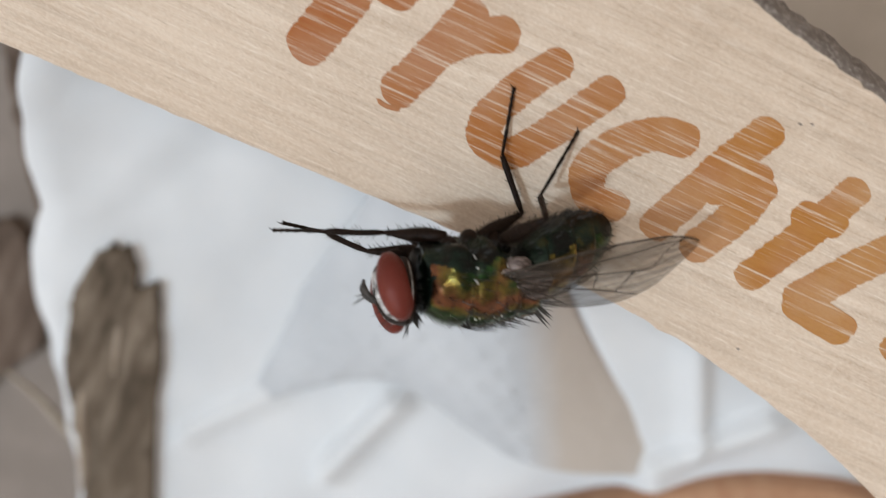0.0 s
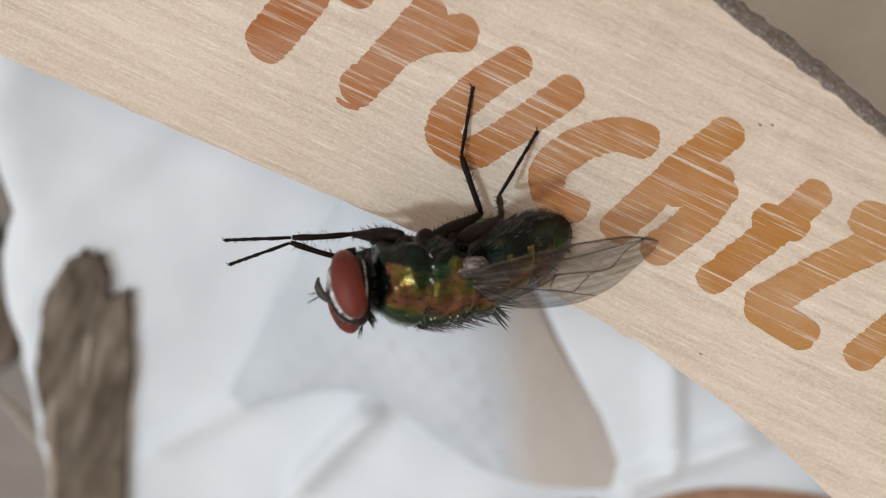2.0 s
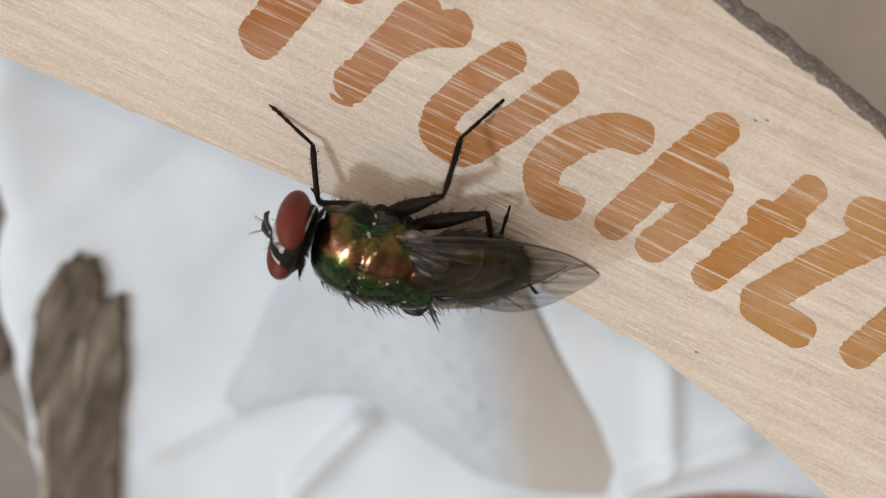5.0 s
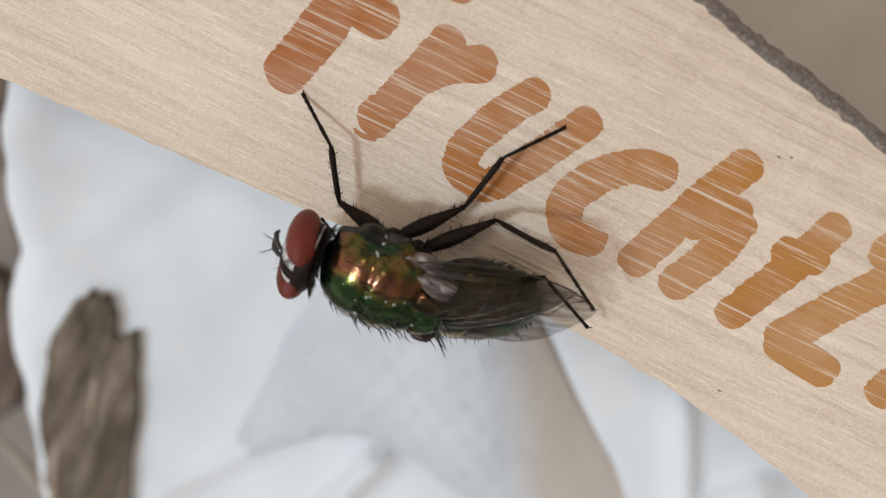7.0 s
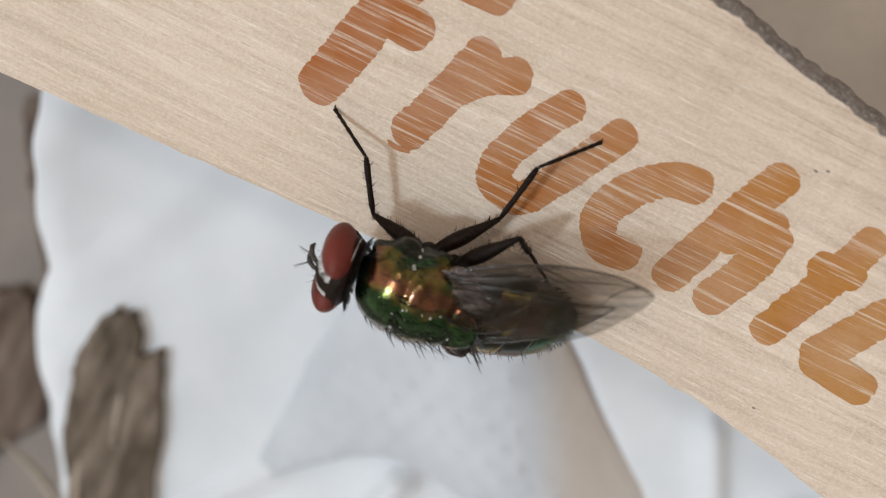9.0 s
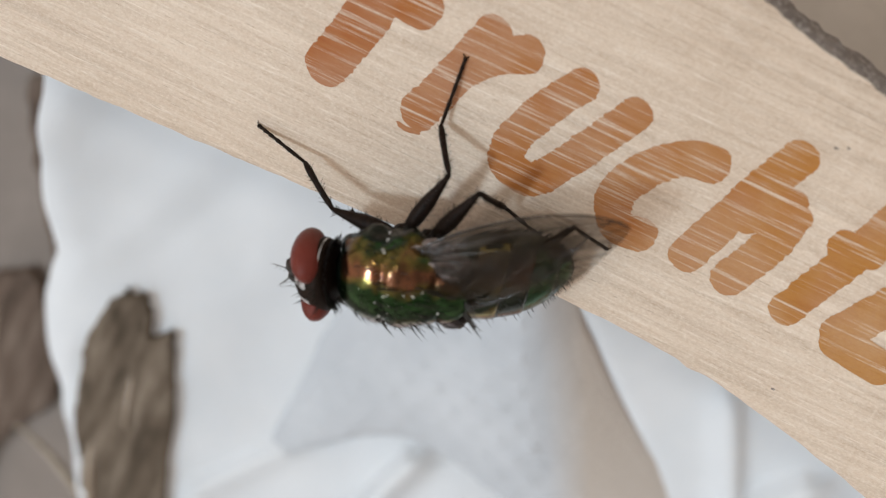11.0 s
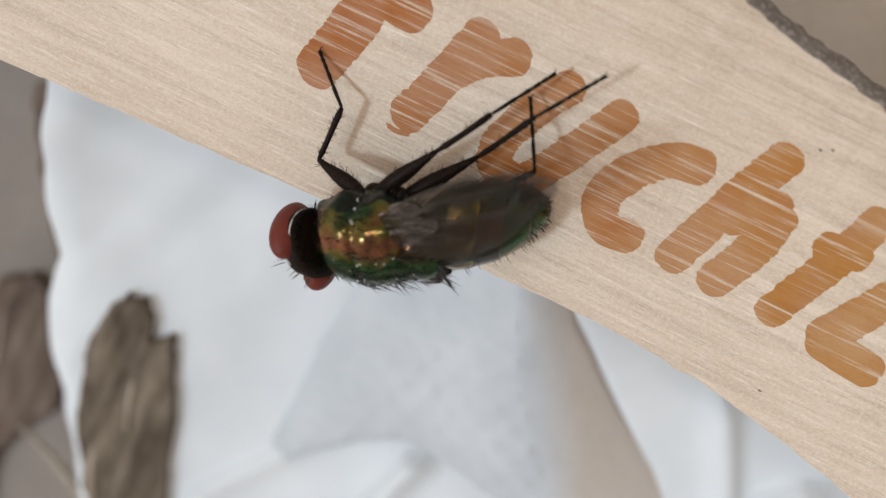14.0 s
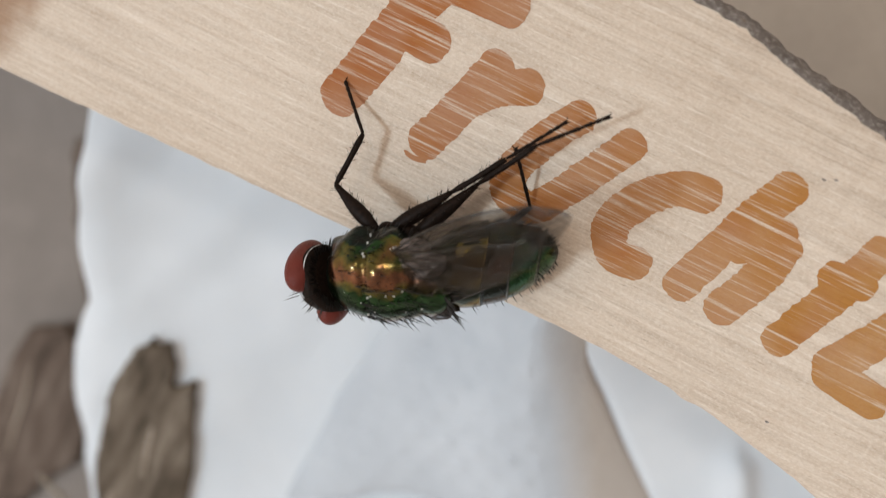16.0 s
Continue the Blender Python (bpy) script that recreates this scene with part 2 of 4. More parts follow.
k = Mat("smoky_wing", 0.16, spec=0.1)
sep = k.t.nodes.new("ShaderNodeSeparateXYZ")
k.t.links.new(k.co, sep.inputs[0])
n1, n2 = k.noise(1.0, 4), k.noise(1.0, 4, 0.6, k.scaled(0.7, 9.0, 1.0))
haze = k.math("ADD", k.grey(sep.outputs[0], 0.5, 5.8, 0.42, 0.29), k.grey(n2, 0.4, 0.7, -0.1, 0.1))
# pale streaks painted into the membrane for its glints, brightest at the root
pale = k.mix(k.grey(n2, 0.5, 0.62), (0.04, 0.028, 0.02), (0.26, 0.20, 0.18))
k.set(base_color=k.mix(k.grey(sep.outputs[0], 0.4, 1.7), pale, k.mix(k.grey(n1, 0.4, 0.65), (0.02, 0.0135, 0.008), k.mix(k.grey(n2, 0.56, 0.68), (0.03, 0.021, 0.013), (0.12, 0.1, 0.085)))), alpha=haze).bump(n2, 0.14)
WING = k.m

k = Mat("dusky_lobe", 0.3, spec=0.7)
n1 = k.noise(1.0, 4, 0.6, k.scaled(2.0, 9.0, 9.0), 0.4)
k.set(base_color=k.ramp(n1, [(0.36, (0.03, 0.022, 0.02)), (0.5, (0.14, 0.11, 0.105)), (0.66, (0.42, 0.36, 0.35))])).bump(n1, 0.12)
LOBE = k.m

k = Mat("pale_lobe", 0.5)
n1 = k.noise(4.0, 4)
k.set(base_color=k.ramp(n1, [(0.3, (0.40, 0.38, 0.35)), (0.7, (0.72, 0.70, 0.68))])).bump(n1, 0.03)
PALE = k.m


# ---- mesh helpers, in millimetres ----
def part(name, bm, material, parent=None, label="", smooth=True):
    me = bpy.data.meshes.new(name)
    bmesh.ops.recalc_face_normals(bm, faces=bm.faces)
    bm.to_mesh(me)
    bm.free()
    for v in me.vertices:
        v.co *= MM
    for p in me.polygons:
        p.use_smooth = smooth
    for m in material if isinstance(material, (list, tuple)) else [material]:
        me.materials.append(m)
    ob = new(name, me)
    ob.parent = parent
    if label:
        tagged(ob, label)
    return ob


def loft(bm, rings, caps=True):
    """Joins rings of equal length into a tube."""
    vs = [[bm.verts.new(p) for p in r] for r in rings]
    n = len(vs[0])
    for a, b in zip(vs, vs[1:]):
        for i in range(n):
            bm.faces.new((a[i], a[(i + 1) % n], b[(i + 1) % n], b[i]))
    if caps:
        for r in (vs[0], vs[-1]):
            c = bm.verts.new(sum((v.co for v in r), Vector()) / n)
            for i in range(n):
                bm.faces.new((r[i], r[(i + 1) % n], c))
    return vs


def ring_x(x, zc, ry, rz, n=36, yc=0.0, power=2.0):
    out = []
    for i in range(n):
        a = 2 * math.pi * i / n
        c, s = math.cos(a), math.sin(a)
        f = (abs(c) ** power + abs(s) ** power) ** (-1 / power)
        out.append((x, yc + ry * c * f, zc + rz * s * f))
    return out


def spline(pts, per=8):
    """Smooth line through points (Catmull-Rom)."""
    P = [Vector(p) for p in pts]
    P = [P[0] * 2 - P[1]] + P + [P[-1] * 2 - P[-2]]
    out = []
    for a, b, c, d in zip(P, P[1:], P[2:], P[3:]):
        for i in range(per):
            u = i / per
            out.append(0.5 * (2 * b + (c - a) * u + (2 * a - 5 * b + 4 * c - d) * u * u + (3 * b - a - 3 * c + d) * u ** 3))
    return out + [P[-2]]


def tube(bm, pts, radii, n=8):
    pts = [Vector(p) for p in pts]
    rings = []
    for i, p in enumerate(pts):
        d = (pts[min(i + 1, len(pts) - 1)] - pts[max(i - 1, 0)]).normalized()
        u = d.orthogonal().normalized() if i == 0 else (u - d * u.dot(d)).normalized()
        w = d.cross(u)
        rings.append([p + (u * math.cos(2 * math.pi * j / n) + w * math.sin(2 * math.pi * j / n)) * radii[i] for j in range(n)])
    loft(bm, rings)


def bristle(bm, p, d, length, r=0.018, bend=Vector((0, 0, 0))):
    p, d = Vector(p), Vector(d).normalized()
    m = p + d * length * 0.5 + bend * length * 0.12
    e = p + d * length + bend * length * 0.45
    u = d.orthogonal().normalized()
    w = d.cross(u)
    a, b = [], []
    for j in range(3):
        o = u * math.cos(2.0944 * j) + w * math.sin(2.0944 * j)
        a.append(bm.verts.new(p + o * r))
        b.append(bm.verts.new(m + o * r * 0.7))
    t = bm.verts.new(e)
    for j in range(3):
        i = (j + 1) % 3
        bm.faces.new((a[j], a[i], b[i], b[j]))
        bm.faces.new((b[j], b[i], t))


def interp(table, x):
    xs = [r[0] for r in table]
    return [float(np.interp(x, xs, [r[i] for r in table])) for i in range(1, len(table[0]))]


# ---- table, paper, tissue ----
def ground():
    bm = bmesh.new()
    n, size = 40, 260.0
    vs = [[bm.verts.new(((2 * i / n - 1) ** 3 * size, (2 * j / n - 1) ** 3 * size, 2.0)) for i in range(n + 1)] for j in range(n + 1)]
    for j in range(n):
        for i in range(n):
            bm.faces.new((vs[j][i], vs[j][i + 1], vs[j + 1][i + 1], vs[j + 1][i]))
    tagged(part("ground", bm, TABLE), "matt grey-brown table top under the white paper", "table", kind="structure")


def dist_seg(x, y, a, b):
    ax, ay, bx, by = *a, *b
    u = max(0, min(1, ((x - ax) * (bx - ax) + (y - ay) * (by - ay)) / ((bx - ax) ** 2 + (by - ay) ** 2)))
    px, py = ax + u * (bx - ax), ay + u * (by - ay)
    side = (bx - ax) * (y - ay) - (by - ay) * (x - ax)
    return math.hypot(x - px, y - py), side


PAPER_LEFT = [(-62.54, -4.14), (-31.49, -9.83), (-25.28, -12.32), (-22.17, -13.77), (-19.9, -14.7), (-17.51, -16.15), (-15.55, -16.87), (-13.06, -16.87), (-10.48, -17.91), (-8.61, -18.53), (-5.61, -19.25), (-0.44, -20.29), (5.77, -22.25), (30.61, -31.05)]   # y, x
CREASES = [((-7.3, -22.3), (-4.4, -18.2), 0.6, 0.35), ((-0.3, -21.0), (1.25, -15.5), 1.1, 0.35), ((12.2, -6.0), (14.6, -10.3), 0.7, 0.35), ((13.2, -12.8), (16.8, -8.2), 0.9, 0.4), ((14.0, -13.6), (22.5, -8.9), 0.7, 0.6)]


def paper_z(x, y):
    z = 6.3 + 0.7 * noise.noise((x * 0.09, y * 0.09, 3.1)) + 0.25 * noise.noise((x * 0.3, y * 0.3, 7.0))
    edge = max(0.0, min(1.0, (-3.0 - x) / 14.0))
    z += 1.8 * edge * edge * (3 - 2 * edge)
    z += edge * 0.22 * noise.noise((x * 0.5 - y * 0.25, y * 0.22, 5.0))
    off, along = (x - 3.7) * 0.71 + (y + 2.8) * 0.70, (x - 3.7) * 0.71 - (y + 2.8) * 0.70
    z += 6.5 * math.exp(-max(along, -1.5) / 7.2 - (off / (11.0 if off > 0 else 1.3)) ** 2)
    for a, b, h, w in CREASES:
        d, side = dist_seg(x, y, a, b)
        z += h * math.exp(-(d / (w if side > 0 else w * 2.6)) ** 2)
    return z


def paper_sheet():
    bm = bmesh.new()
    nu, nv = 230, 200
    ys = [-46 + 51 * j / nv for j in range(nv + 1)]
    rows = []
    for y in ys:
        xl = interp(PAPER_LEFT, y)[0] + 0.25 * noise.noise((0.0, y * 0.5, 1.0))
        row = []
        for i in range(nu + 1):
            x = xl + (42 - xl) * (i / nu) ** 1.05
            e = max(0.0, 1 - (x - xl) / 1.5)
            curl = max(0.0, 1 - (x - xl) / 6.0) ** 2 * max(0.0, min(1.0, (y + 14.5) / 5.0))
            row.append(bm.verts.new((x, y, paper_z(x, y) + 1.5 * curl - 0.4 * e * e)))
        rows.append(row)
    for a, b in zip(rows, rows[1:]):
        for i in range(nu):
            bm.faces.new((a[i], a[i + 1], b[i + 1], b[i]))
    ob = part("paper_sheet", bm, PAPER)
    s = ob.modifiers.new("thickness", "SOLIDIFY")
    s.thickness, s.offset = 0.35 * MM, -1
    tagged(ob, "crumpled white paper sheet with soft creases on the table", "paper")


def tissue_cone():
    """Dotted tissue pulled up into a fold under the stick: a lit face, a rounded ridge and a shaded face behind it."""
    left = spline([(-1.2, 4.0, 17.0), (-1.5, -2.5, 10.8), (-2.3, -8.0, 8.9), (-3.0, -11.6, 8.1), (-3.8, -15.0, 7.4), (-4.5, -18.0, 6.9), (-4.9, -19.2, 6.6)], 10)
    mid = spline([(0.4, 4.0, 17.95), (0.3, -2.5, 13.0), (0.5, -6.0, 11.1), (0.4, -9.0, 10.0), (0.2, -11.2, 9.4), (0.2, -13.2, 8.7), (0.5, -14.0, 8.2)], 10)
    right = spline([(1.5, 4.0, 18.1), (2.0, -2.8, 14.4), (3.0, -6.0, 12.3), (4.2, -8.5, 11.0), (5.4, -10.6, 10.2), (6.7, -12.6, 9.5), (8.0, -14.5, 8.8)], 10)
    foot = spline([(3.0, 4.0, 17.0), (3.7, -2.8, 13.1), (5.4, -5.5, 10.9), (7.3, -7.6, 9.4), (9.4, -9.4, 8.4), (12.0, -11.2, 7.5), (14.8, -13.0, 6.7)], 10)
    bm = bmesh.new()
    nv, rows = 130, []
    m = len(left) - 1
    for j in range(nv + 1):
        s = j / nv * m
        i, u = min(int(s), m - 1), s - min(int(s), m - 1)
        pts = [c[i].lerp(c[i + 1], u) for c in (left, mid, right, foot)]
        hem = spline([pts[0] - Vector((1.6, 0.0, 1.6)), pts[0], pts[1], pts[2], pts[3], pts[3] + Vector((0.5, 0.2, -1.0))], 26)
        row = []
        for i, p in enumerate(hem):
            q = p.copy()
            if 20 < i < 80:
                a, b = q.x * 0.94 + q.y * 0.34, q.y * 0.94 - q.x * 0.34
                row_no = math.floor(b / 0.95)
                da = (a / 1.4 + (0.5 if row_no % 2 else 0.0)) % 1.0 - 0.5
                db = b / 0.95 - row_no - 0.5
                q.z += 0.16 * math.exp(-((da * 1.4) ** 2 + (db * 0.95) ** 2) / 0.08) * (0.75 + 0.5 * noise.noise((row_no * 1.7, a, 4.0)))
            q.z += 0.05 * noise.noise(q * 1.1)
            row.append(bm.verts.new(q))
        rows.append(row)
    places = [[v.co.copy() for v in r] for r in rows]
    bm.free()
    tissue = None
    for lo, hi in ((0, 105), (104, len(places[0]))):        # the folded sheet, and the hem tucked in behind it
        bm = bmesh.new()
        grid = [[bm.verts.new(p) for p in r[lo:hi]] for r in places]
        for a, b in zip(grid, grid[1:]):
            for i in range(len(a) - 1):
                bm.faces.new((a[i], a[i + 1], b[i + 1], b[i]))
        ob = part("back_hem" if tissue else "paper_tissue", bm, TISSUE, tissue, "tucked-in hem of the tissue, its warm shade painted beige" if tissue else "")
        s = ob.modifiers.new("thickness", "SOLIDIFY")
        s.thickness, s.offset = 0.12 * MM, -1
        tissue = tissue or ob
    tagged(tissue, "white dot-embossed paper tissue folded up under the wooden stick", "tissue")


def splinter(name, outline, lift, thick, fibres, label, bed=paper_z, wood_look=BARK):
    """A flat weathered piece of wood that lies along the paper, with split ends, worn edges and loose fibres."""
    pts = []
    for p in spline([(*q, 0) for q in outline], 8):
        pts.append(p + Vector((0.16 * noise.noise((p.x * 1.6, p.y * 1.6, 2.0)), 0.3 * noise.noise((p.x * 2.6, p.y * 0.8, 9.0)) + 0.2 * noise.noise((p.x * 6.0, p.y * 0.8, 5.0)), 0)))
    c = sum(pts, Vector()) / len(pts)
    bm = bmesh.new()
    rings = []
    for f, h in ((0.99, 0), (1.0, 0.2), (1.0, 0.8), (0.99, 0.97), (0.94, 1.0), (0.6, 1.04), (0.3, 1.02)):
        ring = []
        for p in pts:
            x, y = c.x + (p.x - c.x) * f, c.y + (p.y - c.y) * f
            ring.append((x, y, bed(x, y) + lift + thick * h + 0.14 * noise.noise((x * 1.6, y * 0.35, h))))
        rings.append(ring)
    loft(bm, rings)
    wood = tagged(part(name, bm, wood_look), label, "wood splinter")
    for (x0, y0), (x1, y1), r in fibres:
        bm = bmesh.new()
        line = []
        for i in range(15):
            x, y = x0 + (x1 - x0) * i / 14, y0 + (y1 - y0) * i / 14
            line.append(Vector((x + 0.1 * noise.noise((x, y, 3.0)), y, bed(x, y) + lift + thick * 1.02)))
        tube(bm, line, [r * (0.3 + 0.7 * math.sin(0.2 + 2.7 * i / 14)) for i in range(15)], 8)
        part("wood_fibre", bm, FIBRE, wood, "pale raised wood fibre")


def splinters():
    splinter("wood_splinter", [(-9.56, -31.19), (-11.72, -24.82), (-13.3, -21.22), (-13.71, -19.27), (-14.1, -16.49), (-13.83, -14.74), (-13.52, -13.77), (-12.75, -13.3), (-12.08, -13.92), (-11.62, -15.05), (-11.36, -14.84), (-10.79, -14.54), (-10.38, -15.56), (-9.61, -18.03), (-8.64, -22.66), (-6.78, -29.13)],
             -0.1, 0.75, (((-11.8, -17.3), (-11.2, -19.9), 0.12), ((-12.5, -21.4), (-10.9, -27.1), 0.22)), "weathered grey-brown wood splinter with a notched end on paper")
    wide = [(-21.5, -18.9), (-19.6, -17.9), (-18.1, -19.6), (-16.7, -22.3), (-16.7, -24.6), (-17.8, -26.4), (-18.8, -28.7), (-19.0, -30.4), (-18.5, -33.6), (-21.2, -36.0), (-22.5, -35.0), (-22.6, -31.0), (-22.1, -27.0), (-21.9, -23.2), (-21.8, -20.6)]
    splinter("wood_splinter", wide, 0.0, 0.9, (((-20.6, -20.5), (-20.2, -26.0), 0.12),), "dark brown wood splinter lying on the table", lambda x, y: 2.0, DARK_BARK)
    narrow = [(-22.7, -8.4), (-21.8, -10.8), (-21.1, -12.4), (-19.5, -15.4), (-18.2, -17.2), (-17.0, -16.6), (-18.9, -11.7), (-20.6, -7.4)]
    splinter("wood_splinter", narrow, 0.0, 0.8, (), "narrow dark brown wood splinter under the paper's edge", lambda x, y: 2.0, DARK_BARK)
    bm = bmesh.new()
    line = [Vector((x, y, 6.0 - 0.12 * i)) for i, (x, y, _) in enumerate(spline([(-16.9, -24.0, 0), (-15.3, -25.4, 0), (-13.9, -27.1, 0), (-12.4, -28.7, 0)], 8))]
    tube(bm, line, [0.08 + 0.3 * i / len(line) for i in range(len(line))], 8)
    tagged(part("dry_straw", bm, STRAW), "pale dry straw lying between the wood splinters", "straw")


def card_strip():
    bm = bmesh.new()
    up = spline([(7.0, -19.8, 0), (9.4, -17.7, 0), (11.5, -15.75, 0), (13.6, -13.95, 0), (15.7, -12.15, 0), (17.5, -10.95, 0), (18.9, -10.25, 0), (20.7, -9.5, 0), (22.3, -9.05, 0), (30, -7.2, 0)], 8)
    rings = []
    for p in up:
        q = p + Vector((2.6, -4.5, 0))
        z = 8.2 + 0.1 * noise.noise(p * 0.6)
        rings.append([(p.x, p.y, z), (p.x + 0.1, p.y - 0.2, z + 0.25), (q.x - 0.1, q.y + 0.2, z + 0.25), (q.x, q.y, z), (q.x, q.y, z - 2.6), (p.x, p.y, z - 2.6)])
    loft(bm, rings)
    tagged(part("card_strip", bm, CARD), "curved orange-brown card strip lying on the white paper", "card")


def backing_card():
    """A plain card on the table past the stick, out of focus."""
    bm = bmesh.new()
    n = 60
    rows = []
    for j in range(n + 1):
        y = 4.0 + 46.0 * j / n
        rows.append([bm.verts.new((x, y + 0.4 * noise.noise((x * 0.1, 2.0, 0.0)), 4.0 + 0.5 * noise.noise((x * 0.07, y * 0.07, 8.0)))) for x in (-30 + 80 * i / n for i in range(n + 1))])
    for a, b in zip(rows, rows[1:]):
        for i in range(n):
            bm.faces.new((a[i], a[i + 1], b[i + 1], b[i]))
    ob = part("backing_card", bm, BEIGE)
    s = ob.modifiers.new("thickness", "SOLIDIFY")
    s.thickness, s.offset = 0.6 * MM, -1
    tagged(ob, "plain matt grey-beige card lying on the table", "card")


# ---- wooden stick ----
LOW = [(-48, -2.4), (-30, -1.75), (-17.5, -1.38), (-12, -1.15), (-5.3, -0.88), (0, -0.68), (4, -0.6), (6.5, -0.74), (7.0, -0.86), (7.9, -0.86), (8.8, -1.05), (10.7, -1.42), (13.4, -2.1), (15.1, -2.68), (20, -4.6), (30, -8.6), (50, -17)]
TOP = [(-48, 8.2), (-30, 8.8), (-17, 9.3), (-5, 9.85), (1, 10.1), (3.5, 9.95), (5.3, 9.5), (7.2, 9.12), (8.6, 8.85), (10.2, 8.46), (13, 7.7), (16, 6.7), (20, 5.3), (30, 1.4), (50, -7)]
STICK_Z, STICK_T = 20.0, 2.0


def wooden_stick():
    low, top = spline([(*p, 0) for p in LOW], 14), spline([(*p, 0) for p in TOP], 14)
    lx, ly, tx, ty = [p.x for p in low], [p.y for p in low], [p.x for p in top], [p.y for p in top]
    bm = bmesh.new()
    n = 420
    rings = []
    for i in range(n + 1):
        x = -47.5 + 95 * i / n
        r = 1.0
        for e in (-47.5, 47.5):
            d = abs(x - e)
            if d < 5.0:
                r = math.sqrt(max(0.0, 1 - (1 - d / 5.0) ** 2)) * 0.999 + 0.001
        a, b = float(np.interp(x, lx, ly)), float(np.interp(x, tx, ty))
        a += 0.04 * noise.noise((x * 1.3, 0, 0)) + 0.018 * noise.noise((x * 5.0, 4, 0))
        b += 0.05 * noise.noise((x * 1.3, 5, 0)) + 0.03 * noise.noise((x * 6.0, 9, 0))
        c, h = (a + b) / 2, (b - a) / 2 * r
        prof = [(-1, 0, 0.10), (-1, 0.10, 0.0), (1, -0.14, 0.0), (1, 0.02, 0.12), (1, 0.14, 0.34), (1, 0.23, 0.7), (1, 0.25, 1.2), (1, 0.12, 1.8), (1, -0.1, 2.0), (-1, 0.15, 2.0), (-1, 0, 1.8), (-1, -0.02, 1.0)]
        ring = []
        for k2, (s, o, dz) in enumerate(prof):
            yy = c + s * h + o * r
            if k2 in (2, 3, 4, 5, 6, 7):
                yy += 0.09 * noise.noise((x * 3.2, dz * 3.0, 2.0)) + 0.05 * noise.noise((x * 11.0, dz * 9.0, 6.0))
            ring.append((x, yy, STICK_Z - dz * STICK_T / 2.0))
        rings.append(ring)
    loft(bm, rings)
    ob = part("wooden_stick", bm, [WOOD, EDGE], smooth=False)
    for p in ob.data.polygons:
        if p.normal.y > 0.35:
            p.material_index = 1
        if abs(p.normal.z) > 0.9:
            p.use_smooth = True
    return tagged(ob, "pale flat wooden stick with orange-brown print and worn edges", "wooden stick")


def stroke(bm, pts, width, z, seed):
    line = spline([(*p, 0) for p in pts], 26)
    nodes = []
    n = len(line)
    for i, p in enumerate(line):
        d = (line[min(i + 1, n - 1)] - line[max(i - 1, 0)]).normalized()
        w = width / 2 * (1 + 0.05 * noise.noise((p.x * 1.2, p.y * 1.2, seed)))
        nodes.append((p, Vector((-d.y, d.x, 0)), d, w))
    def rough(p):
        return p + Vector((0.04 * noise.noise((p.x * 0.4, p.y * 8.0, 1.0)) + 0.065 * noise.noise((p.x * 0.4, p.y * 21.0, 4.0)) + 0.03 * noise.noise((p.x, p.y * 2.5, 8.0)), 0.02 * noise.noise((p.x * 3, p.y * 3, 5.0)), z))
    left = [bm.verts.new(rough(p + q * w)) for p, q, d, w in nodes]
    mid = [bm.verts.new(rough(p)) for p, q, d, w in nodes]
    right = [bm.verts.new(rough(p - q * w)) for p, q, d, w in nodes]
    for i in range(n):                                    # each step a hair higher, so that tight bends do not lie in one plane
        for v in (left[i], mid[i], right[i]):
            v.co.z += 0.00008 * i
    for i in range(n - 1):
        bm.faces.new((left[i], mid[i], mid[i + 1], left[i + 1]))
        bm.faces.new((mid[i], right[i], right[i + 1], mid[i + 1]))
    for (p, q, d, w), s, a, c, b in ((nodes[0], -1, left[0], mid[0], right[0]), (nodes[-1], 1, left[-1], mid[-1], right[-1])):
        arc = [a] + [bm.verts.new(rough(p + q * w * math.cos(math.pi * j / 16) + d * s * w * 0.8 * math.sin(math.pi * j / 16))) for j in range(1, 16)] + [b]
        for u, v in zip(arc, arc[1:]):
            bm.faces.new((u, v, c))


LETTERS = [
    ([((-6.55, 2.85), (-6.15, 4.14), (-5.55, 6.2), (-5.0, 7.5))], 1.4), ([((-5.75, 5.7), (-4.5, 5.6))], 1.25), ([((-5.2, 7.5), (-2.75, 7.6))], 1.25),
    ([((-3.55, 2.75), (-3.05, 4.0), (-2.45, 5.85))], 1.15), ([((-2.75, 4.6), (-2.2, 5.2), (-1.3, 5.7))], 1.1),
    ([((0.5, 5.6), (-0.25, 4.4), (-0.7, 3.1), (-0.5, 2.45))], 1.05), ([((-0.45, 2.45), (0.25, 2.38), (0.75, 2.9), (1.5, 4.2), (2.2, 5.5))], 1.02),
    ([((4.85, 5.1), (4.1, 4.95), (3.3, 4.3), (2.78, 3.4), (2.72, 2.8))], 1.1), ([((2.75, 2.75), (3.2, 2.25), (3.95, 2.3))], 1.05),
    ([((6.85, 6.35), (6.2, 4.75), (5.35, 2.3))], 1.1), ([((6.35, 4.15), (6.9, 4.75), (7.35, 4.95))], 1.1), ([((7.5, 4.75), (7.35, 3.7), (6.75, 2.2))], 1.1),
    ([((10.0, 5.85), (9.55, 4.4), (8.65, 2.1))], 1.05), ([((9.1, 4.55), (10.0, 4.75))], 1.0),
    ([((11.6, 5.85), (12.7, 6.0))], 1.1), ([((12.75, 5.9), (11.5, 4.1), (10.35, 2.1))], 1.15), ([((10.4, 1.95), (12.0, 1.75))], 1.1),
    ([((13.8, 1.9), (14.2, 3.2), (14.7, 4.8))], 1.1),
]
LETTERS.append(([((-3.95, 2.2), (-3.6, 2.18), (-3.3, 2.26))], 0.16))
